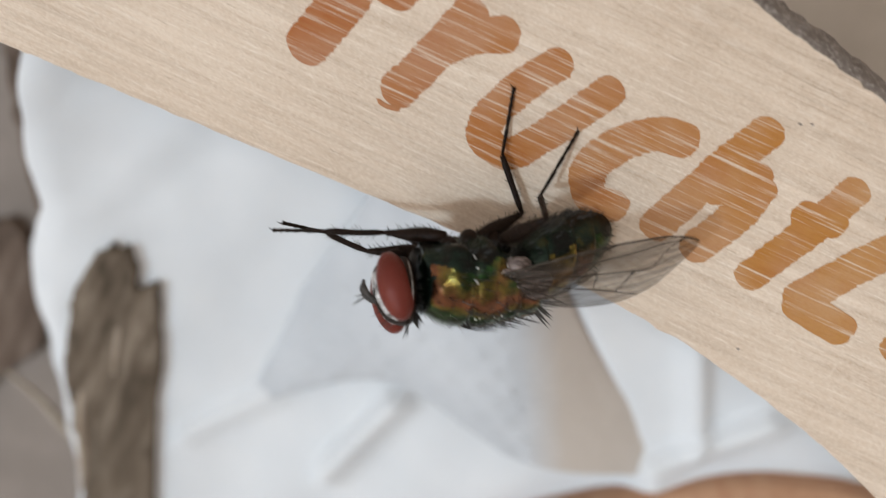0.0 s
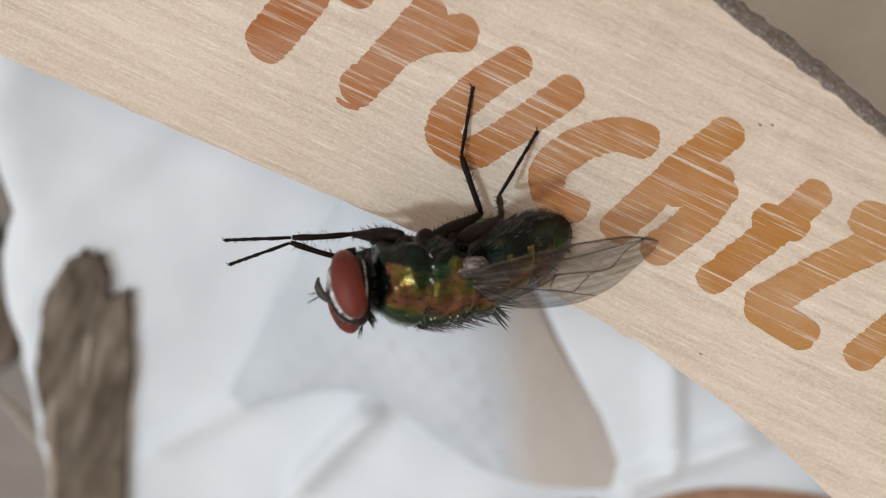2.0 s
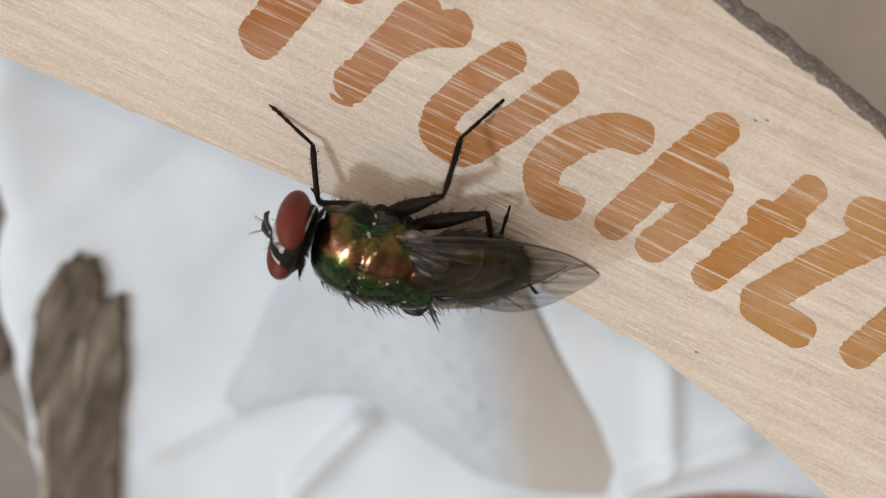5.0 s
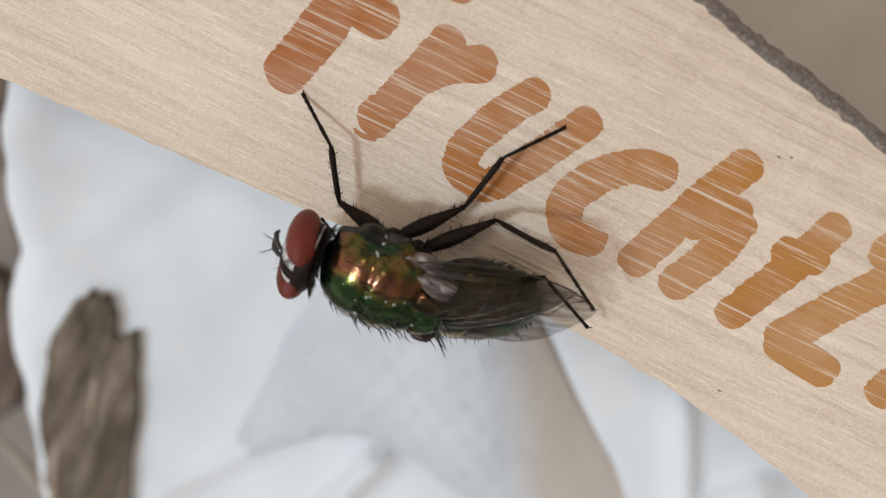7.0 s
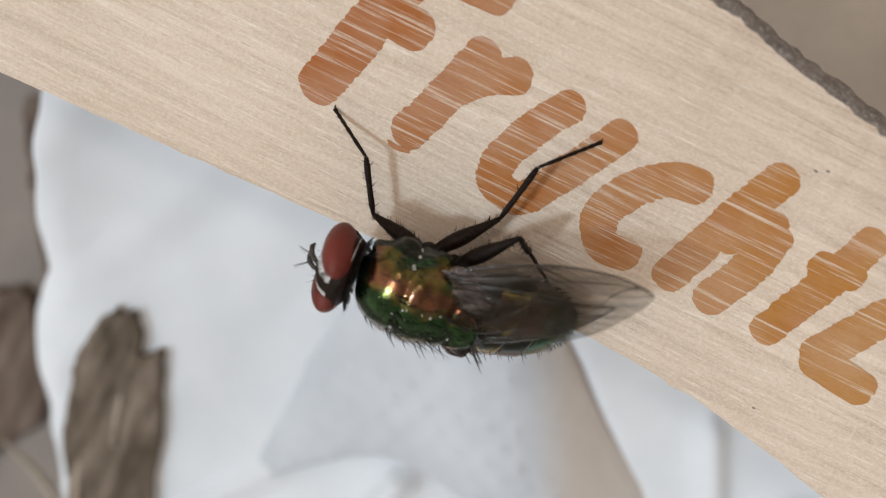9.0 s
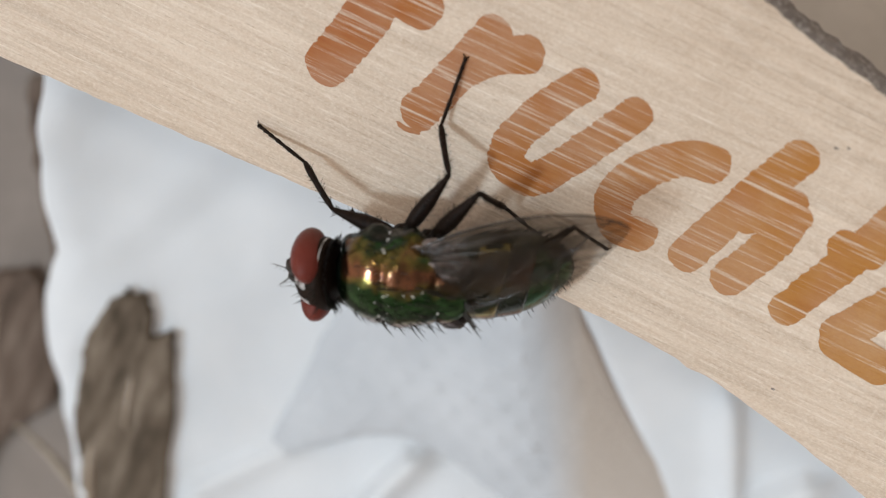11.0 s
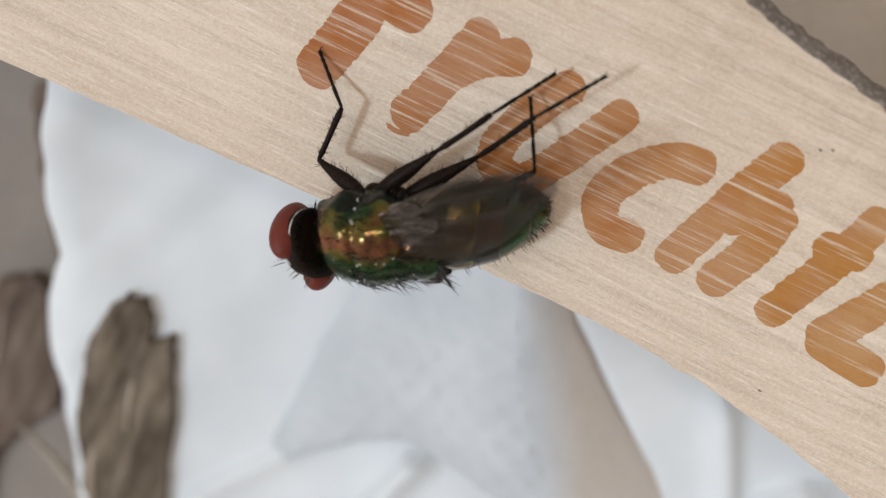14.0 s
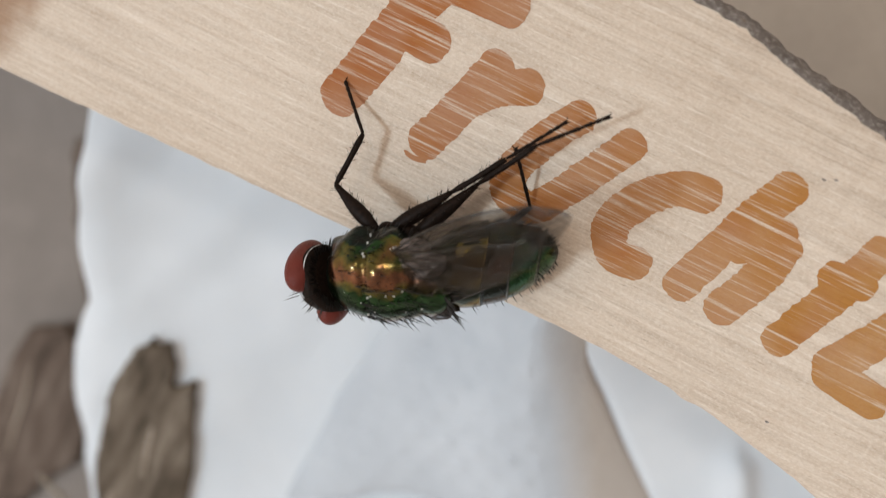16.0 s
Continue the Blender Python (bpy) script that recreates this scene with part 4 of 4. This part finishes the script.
def make_fly():
    fly = tagged(new("fly"), "metallic green bottle fly with red eyes standing on a wooden stick", "fly")
    make_thorax(fly)
    made = {"abdomen": make_abdomen(fly), "head": make_head(fly)}
    for s in (-1, 1):
        made["wing", s] = make_wing(fly, s)
    for i, kind in enumerate(("fore", "mid", "hind")):
        for s in (-1, 1):
            made[kind, s] = make_leg(fly, kind, 10 + i * 2 + s)
    made["fly"] = fly
    return made


def wing_pose(s, tip, across, base=(-0.35, 1.16, 0.32)):
    b = Vector((base[0], base[1] * s, base[2]))
    x = (Vector((tip[0], tip[1] * s, tip[2])) - b).normalized()
    y = Vector((across[0], across[1] * s, across[2]))
    y = (y - x * y.dot(x)).normalized() * s
    z = x.cross(y)
    m = Matrix((x, y, z)).transposed().to_4x4()
    m.translation = b * MM
    return m


def body_at(t):
    for a, b in zip(BODY, BODY[1:]):
        if a[0] <= t <= b[0]:
            u = (t - a[0]) / (b[0] - a[0])
            return mm(*[p + (q - p) * u for p, q in zip(a[1:], b[1:])])
    return mm(*BODY[-1][1:])


def shift(triple, d_ankle, d_tip):
    k, a, e = (Vector(v) for v in triple)
    return tuple(k), tuple(a + Vector(d_ankle)), tuple(e + Vector(d_tip))


# stances: knee, ankle and tip of the right legs, in the fly's space
FORE = {
    4: ((1.94, 0.18, -1.33), (2.67, -0.14, -2.89), (4.52, -0.2, -3.58)),
    7: ((1.99, -0.46, -1.84), (2.75, -1.94, -2.39), (4.19, -2.37, -3.68)),
    9: ((2.04, -0.55, -1.79), (2.81, -1.99, -2.43), (4.31, -2.24, -3.7)),
    11.5: ((2.18, -1.05, -1.51), (3.39, -1.49, -2.69), (5.05, -2.02, -3.63)),
    12: ((2.11, -1.05, -1.67), (3.54, -1.43, -2.61), (5.16, -1.99, -3.6)),
    12.5: ((2.16, -0.63, -1.55), (2.75, -1.07, -3.14), (4.34, -1.62, -4.19)),
    13: ((2.24, -0.85, -1.35), (2.13, -1.53, -2.97), (3.57, -2.49, -3.94)),
    13.5: ((1.98, -0.59, -1.91), (1.32, -1.92, -2.83), (2.25, -2.58, -4.44)),
    14.5: ((1.8, -1.28, -2.1), (0.93, -2.34, -3.19), (1.78, -2.99, -4.85)),
    16: ((1.75, -1.61, -2.0), (0.99, -2.48, -3.32), (1.85, -3.15, -4.98)),
}
MID = {
    0: ((-1.84, -0.18, -1.74), (-1.18, -1.0, -3.49), (-1.33, -2.4, -5.16)),
    4: ((-0.96, -2.68, -0.55), (-1.1, -2.99, -2.42), (-1.79, -3.66, -4.29)),
    7: ((-1.56, -1.8, -2.14), (-2.08, -3.49, -2.84), (-3.5, -4.37, -4.11)),
    9: ((-1.5, -1.92, -2.1), (-1.96, -3.59, -2.88), (-3.47, -4.36, -4.13)),
    11.5: ((-1.03, -2.53, -1.79), (-0.5, -2.74, -3.6), (-0.86, -4.55, -4.59)),
    12: ((-0.98, -2.55, -1.79), (-0.44, -2.72, -3.6), (-0.76, -4.55, -4.59)),
    12.5: ((-0.87, -2.74, -0.63), (-1.02, -2.81, -2.52), (-1.69, -3.99, -4.13)),
    13: ((-1.04, -2.68, -0.87), (-1.6, -2.45, -2.67), (-2.72, -3.4, -4.17)),
    13.5: ((-1.79, -1.24, -2.18), (-3.4, -1.6, -3.13), (-5.01, -2.61, -4.02)),
    14: ((-1.83, -1.7, -1.77), (-3.38, -2.22, -2.74), (-5.08, -2.58, -3.91)),
    14.5: ((-1.92, -1.2, -1.98), (-3.63, -1.6, -2.71), (-5.57, -2.03, -3.39)),
    15: ((-2.03, -1.14, -1.76), (-3.78, -1.47, -2.42), (-5.72, -1.82, -3.13)),
    16: ((-1.85, -1.39, -2.01), (-3.45, -1.96, -2.87), (-5.22, -2.61, -3.79)),
}
HIND = {
    0: ((-1.43, -2.97, -0.84), (-2.16, -1.25, -2.19), (-3.22, -2.34, -3.79)),
    4: ((-2.24, -2.53, -0.78), (-2.82, -1.2, -2.56), (-3.92, -3.09, -3.43)),
    6.5: ((-3.0, -1.2, -1.7), (-4.9, -0.2, -1.9), (-3.0, 0.6, -2.0)),
    7: ((-2.57, -1.96, -1.93), (-4.34, -2.8, -0.64), (-6.07, -1.37, -0.43)),
    7.2: ((-2.33, -2.22, -1.94), (-3.65, -4.07, -1.34), (-4.99, -4.01, -3.14)),
    7.5: ((-2.37, -2.36, -1.58), (-4.03, -2.56, 0.07), (-5.25, -0.74, 0.57)),
    8.5: ((-2.64, -2.0, -1.72), (-4.35, -2.21, -0.13), (-5.77, -0.53, 0.37)),
    9: ((-2.27, -2.55, -0.96), (-3.0, -0.7, -2.3), (-4.4, 0.6, -2.3)),
    11.5: ((-1.51, -2.79, -0.11), (-3.03, -2.32, 1.62), (-3.57, -0.15, 1.84)),
    12: ((-2.5, -1.9, -2.11), (-4.64, -2.49, -1.33), (-6.45, -1.16, -1.1)),
    12.5: ((-1.56, -2.86, -0.37), (-3.5, -3.37, -1.61), (-5.03, -3.59, -3.24)),
    13: ((-1.9, -2.73, -0.42), (-2.75, -3.06, -2.59), (-3.35, -4.03, -4.52)),
    13.5: ((-2.91, -1.18, -1.96), (-4.49, -2.89, -2.25), (-5.61, -2.09, -4.03)),
    14: ((-2.86, -1.03, -2.13), (-4.66, -2.52, -2.36), (-6.56, -2.95, -3.48)),
    14.5: ((-2.91, -1.64, -1.55), (-4.83, -2.83, -2.18), (-6.95, -3.0, -2.91)),
    15: ((-2.94, -1.12, -1.93), (-5.06, -1.58, -2.83), (-7.14, -1.96, -3.59)),
    16: ((-2.59, -1.39, -2.37), (-4.48, -2.77, -2.62), (-6.52, -3.07, -3.51)),
}
HIND_LEFT = {
    4: ((-3.19, 0.83, -0.9), (-4.39, -1.0, -0.04), (-5.64, 0.81, -0.48)),
    6.5: ((-3.09, 0.94, -1.6), (-3.27, -1.0, -1.2), (-4.66, 0.25, -1.9)),
    7: ((-3.04, 0.46, -1.79), (-4.47, -1.27, -1.1), (-6.33, -0.01, -1.01)),
    7.5: ((-3.03, 0.39, -1.79), (-4.48, -1.31, -1.06), (-6.14, 0.2, -1.09)),
    8.5: ((-3.07, 0.5, -1.72), (-4.6, -1.2, -1.2), (-6.38, 0.06, -0.64)),
    11.5: ((-3.12, 0.1, -1.15), (-4.9, -1.44, -1.11), (-6.11, 0.13, -2.17)),
    12: ((-3.08, 0.67, -1.69), (-4.78, -0.9, -1.24), (-6.36, 0.63, -1.73)),
    12.5: ((-2.3, -0.94, -1.93), (-3.72, -2.66, -1.19), (-5.52, -2.18, -2.46)),
    13: ((-2.62, -0.48, -2.03), (-4.23, -2.14, -1.6), (-5.99, -1.71, -2.93)),
    13.5: ((-2.92, 0.75, -2.07), (-4.19, -1.12, -1.44), (-4.43, -1.87, -3.55)),
    14: ((-2.91, 0.59, -2.09), (-4.58, -1.01, -1.66), (-4.29, -1.87, -3.72)),
    14.5: ((-2.8, 0.52, -2.26), (-4.03, -1.35, -1.54), (-4.88, -1.54, -3.62)),
    15: ((-2.71, 0.34, -2.37), (-4.03, -1.51, -1.75), (-5.07, -1.89, -3.71)),
    16: ((-2.81, -0.64, -0.79), (-3.95, -0.0, -2.74), (-3.72, -2.22, -3.07)),
}


def held(stances, spans):
    return [(t, *stances[key]) for key, *times in spans for t in times]


def motions():
    walk(FLY["fly"], [(t, mm(*p)) for t, *p in BODY])
    turns = [(0, 0, 0, 7), (1.1, 0, 0, 7), (1.2, -60, 0, 26), (1.3, -56, 0, 24), (1.4, 0, 0, 7), (1.6, 0, 0, 7), (1.7, 48, 0, 0), (1.8, 0, 0, 7), (2.7, 0, 0, 7), (2.8, 46, 0, -8), (2.9, 36, 0, 0), (3.0, 0, 0, 7), (3.3, 0, 0, 7), (3.4, -18, 4, 12), (3.5, -62, 0, 30), (3.6, -56, 0, 26), (3.7, -10, 0, 8), (3.9, 0, 0, 4), (4.1, 0, 5, 0), (6.3, 0, 0, 0), (9.2, 0, 0, 0), (11.3, 2, 4, 8), (12.2, 2, 4, 13), (12.6, 5, 6, 22), (13.0, 6, 6, 23), (13.4, 8, 6, 28), (16, 8, 6, 30)]
    x, y, z = NECK                                        # the neck draws in as the head turns back
    walk(FLY["head"], [(t, mm(x - 0.24 * max(0.0, min(1.0, (t - 11.0) / 2.0)), y, z, *r)) for t, *r in turns])
    hinge = mm(-1.3, 0, 0)
    sway = [(0, 0), (3.85, 0), (4.1, -3), (6.3, -10), (9.2, -11), (11.3, -9), (12.1, -9), (12.35, -4), (13.0, -5), (13.5, -11), (16, -12)]
    walk(FLY["abdomen"], [(t, hinge @ mm(0, 0, 0, 0, 0, a) @ hinge.inverted()) for t, a in sway])
    flat = (0, -0.72, 0.64)
    spread = [(0, -6.1, 3.1, -0.35), (3.85, -6.1, 3.1, -0.35), (4.1, -6.2, 2.0, -0.8), (6.3, -6.25, 2.8, 0.2), (6.7, -6.25, 2.8, 0.2), (6.95, -6.12, 0.9, -1.5), (7.2, -6.25, 2.4, -0.3), (7.4, -5.6, 2.6, -2.4), (7.8, -5.6, 2.6, -2.4), (8.0, -6.1, 1.0, -1.5), (8.15, -6.2, 2.4, -0.4), (8.35, -5.8, 2.1, -2.3), (8.55, -5.8, 2.1, -2.3), (8.75, -6.14, 3.5, -0.2), (9.2, -6.14, 3.5, -0.2),
              (11.3, -6.35, 2.6, -0.65), (11.7, -6.35, 2.6, -0.65), (11.95, -6.0, 1.7, -1.8), (12.1, -6.0, 1.9, -1.6), (12.4, -5.55, 4.2, 0.8), (12.8, -5.7, 3.9, 0.7), (13.0, -6.1, 3.3, 0.0), (13.4, -5.7, 4.05, 0.75), (14.5, -5.7, 4.1, 0.6), (15.0, -5.9, 3.65, 0.45), (16, -5.9, 3.7, 0.4)]
    walk(FLY["wing", -1], [(t, wing_pose(-1, tip, flat)) for t, *tip in spread])
    tucked, crossed = ((-5.4, 1.25, -2.3), (0, -0.6, 0.78), (-0.35, 1.1, 0.35)), ((-5.6, -2.5, 0.25), (0, -0.92, 0.28), (-0.35, 1.0, 0.62))
    walk(FLY["wing", 1], [(t, wing_pose(1, *w)) for t, w in ((0, tucked), (3.8, tucked), (4.2, crossed), (16, crossed))])

    # rubbing the fore legs against each other: time, then knee, ankle and tip of the right and of the left leg
    wiping = ((1.3, 1.1, -1.6), (2.3, 2.1, -0.8), (2.7, 2.4, 1.0), (1.7, 2.2, -1.6), (2.6, 2.2, -1.0), (2.5, 2.4, 0.6))
    strokes = {
        0.0: ((2.31, 0.49, -1.72), (3.99, 0.91, -1.96), (5.35, 2.25, -2.48), (2.76, 1.14, -1.37), (3.64, 2.27, -2.38), (5.25, 1.12, -2.3)),
        0.5: ((2.5, 0.22, -1.72), (4.05, 0.69, -2.37), (5.92, 1.28, -2.6), (2.64, 0.01, -1.56), (4.17, 0.4, -2.33), (5.44, 1.72, -3.08)),
        1.0: ((1.36, 1.11, -1.75), (2.91, 1.87, -2.05), (4.56, 2.74, -2.71), (2.77, 1.08, -1.38), (3.79, 2.23, -2.22), (5.73, 2.61, -2.37)),
        1.5: ((2.25, 0.48, -1.86), (3.81, 1.19, -2.21), (5.68, 1.75, -2.58), (2.77, 1.16, -1.24), (3.32, 2.26, -2.48), (5.24, 2.7, -2.57)),
        2.0: ((1.98, 0.8, -1.75), (3.71, 1.02, -1.74), (5.67, 1.31, -1.76), (1.87, 2.38, -1.54), (3.54, 2.12, -1.99), (5.38, 2.63, -1.46)),
        2.5: ((2.21, 0.58, -1.77), (2.97, 2.09, -2.22), (4.88, 2.54, -2.49), (2.49, 1.81, -1.17), (2.67, 2.95, -2.49), (4.58, 2.84, -1.97)),
        3.0: ((1.89, 0.86, -1.75), (3.4, 1.72, -1.97), (4.95, 2.88, -1.55), (2.78, 1.1, -1.28), (3.3, 2.38, -2.36), (4.76, 3.64, -1.91)),
        3.2: ((2.22, 0.49, -1.92), (3.72, 1.16, -2.51), (5.63, 1.39, -2.96), (2.27, 1.65, -2.17), (3.46, 0.38, -2.19), (4.83, 1.73, -2.66)),
        3.6: ((1.95, 0.65, -2.06), (2.0, 2.08, -3.07), (3.94, 1.74, -3.31), (1.86, 1.9, -2.39), (2.91, 0.5, -2.31), (4.7, 1.36, -2.32)),
        3.8: ((2.71, -0.25, -1.61), (4.39, 0.22, -1.7), (5.9, 1.5, -1.71), (2.77, 1.08, -1.39), (4.25, 1.71, -2.09), (6.21, 1.95, -2.11)),
    }
    rub = [(0.0, *strokes[0.0]), (0.5, *strokes[0.5]), (1.0, *strokes[1.0]), (1.1, *strokes[1.0]), (1.2, *wiping), (1.3, *wiping), (1.4, *strokes[1.5]), (1.6, *strokes[1.5]), (1.7, *wiping), (1.8, *strokes[1.5]), (2.0, *strokes[2.0]), (2.5, *strokes[2.5]), (2.7, *strokes[2.5]),
           (2.8, *wiping), (2.9, *wiping), (3.0, *strokes[3.0]), (3.2, *strokes[3.2]), (3.3, *strokes[3.2]), (3.4, *wiping), (3.5, *wiping), (3.6, *strokes[3.6]), (3.8, *strokes[3.8])]
    fore_r, fore_l = [], []
    for p, q in zip(rub, rub[1:]):
        n = round((q[0] - p[0]) * 10)
        for i in range(n):
            u, t = i / n, p[0] + i / 10
            v = [Vector(m).lerp(Vector(e), u) for m, e in zip(p[1:], q[1:])]
            w = 0.34 * math.sin(math.pi * u) * math.sin(2 * math.pi * 3.1 * t)
            fore_r.append((t, *shift(v[:3], (0.4 * w, 0.1 * w, 0.2 * w), (w, -0.2 * w, 0.7 * w))))
            fore_l.append((t, *shift(v[3:], (-0.4 * w, 0, -0.2 * w), (-w, 0.2 * w, -0.7 * w))))
    fore_r.append((3.8, *rub[-1][1:4]))
    fore_l.append((3.8, *rub[-1][4:]))
    fore_r += held(FORE, ((4, 4.0, 4.2), (7, 6.3, 8.0), (9, 8.8, 9.2), (11.5, 11.3, 11.7), (12, 11.9, 12.1), (12.5, 12.35, 12.8), (13, 13.0, 13.1), (13.5, 13.35, 13.8), (14.5, 14.2, 15.0), (16, 15.6, 16.0)))
    key_leg(FLY["fore", -1], "fore", -1, fore_r, (0.52, -0.13, -0.3))
    fore_l += [(t, *planted("fore", 1, body_at(t), f)) for t, f in ((4.0, (-3.6, -1.1, 19.3)), (4.2, (-3.6, -1.1, 19.3)), (6.3, (-3.9, -1.1, 19.2)), (9.2, (-3.9, -1.1, 19.2)), (11.3, (-4.3, -1.05, 19.3)), (12.3, (-4.3, -1.05, 19.3)), (13.2, (-4.4, -1.05, 19.3)), (16, (-4.4, -1.05, 19.3)))]
    key_leg(FLY["fore", 1], "fore", 1, fore_l, (0.52, -0.13, -0.3))

    mid_r = held(MID, ((0, 0, 3.85), (4, 4.0, 4.2), (7, 6.3, 8.0), (9, 8.8, 9.2), (11.5, 11.3, 11.7), (12, 11.9, 12.1), (12.5, 12.35, 12.8), (13, 13.0, 13.1)))
    hind_r = held(HIND, ((0, 0, 3.85), (4, 4.0, 4.2), (6.5, 6.3, 6.55), (7, 6.85, 7.05), (7.2, 7.2), (7.5, 7.4, 7.7), (7, 8.0), (7.2, 8.12), (8.5, 8.3, 8.55), (9, 8.75, 11.25), (11.5, 11.45, 11.6), (12, 11.85, 12.05), (12.5, 12.3, 12.8), (13, 13.0, 13.15)))
    hind_l = [(t, *planted("hind", 1, body_at(t), (2.8, -0.8, 19.3))) for t in (0, 3.8)]
    hind_l += held(HIND_LEFT, ((4, 4.0, 4.2), (6.5, 6.3, 6.55), (7, 6.85, 7.05), (7.5, 7.4, 7.8), (7, 8.0), (8.5, 8.3, 8.6)))
    hind_l += [(8.9, *planted("hind", 1, body_at(9.0), (1.6, -0.8, 19.2)))]
    hind_l += held(HIND_LEFT, ((11.5, 11.2, 11.6), (12, 11.85, 12.05), (12.5, 12.3, 12.8), (13, 13.0, 13.2)))
    for i in range(26):                                   # three legs rubbed against each other: stance to stance, with a quick stroke on top
        t = 13.5 + i / 10
        for rows, stances, sign in ((mid_r, MID, 1), (hind_r, HIND, -1), (hind_l, HIND_LEFT, 1)):
            keys = [13.5, 14, 14.5, 15, 16]
            b = next(k2 for k2 in keys if k2 >= t - 1e-6)
            a = max([k2 for k2 in keys if k2 <= t + 1e-6])
            u = (t - a) / (b - a) if b > a else 0.0
            v = [Vector(p).lerp(Vector(q), u) for p, q in zip(stances[a], stances[b])]
            w = sign * 0.3 * math.sin(math.pi * u) * math.sin(2 * math.pi * 1.9 * t)
            rows.append((t, *shift(v, (0.3 * w, 0.3 * w, 0.0), (0.8 * w, 0.8 * w, 0.3 * w))))
    key_leg(FLY["mid", -1], "mid", -1, mid_r)
    key_leg(FLY["hind", -1], "hind", -1, hind_r)
    key_leg(FLY["hind", 1], "hind", 1, hind_l)
    key_leg(FLY["mid", 1], "mid", 1, [(t, *planted("mid", 1, body_at(t), f)) for t, f in ((0, (0.4, -0.8, 19.3)), (3.8, (0.4, -0.8, 19.3)), (4.1, (-0.3, -0.85, 19.3)), (6.3, (-1.2, -0.9, 19.2)), (9.2, (-1.2, -0.9, 19.2)), (11.3, (-2.2, -0.95, 19.3)), (12.2, (-2.2, -0.95, 19.3)), (13.2, (-1.9, -0.95, 19.3)), (16, (-1.9, -0.95, 19.3)))])


ground()
paper_sheet()
tissue_cone()
splinters()
card_strip()
backing_card()
stick = wooden_stick()
printed_letters(stick)
FLY = make_fly()
motions()
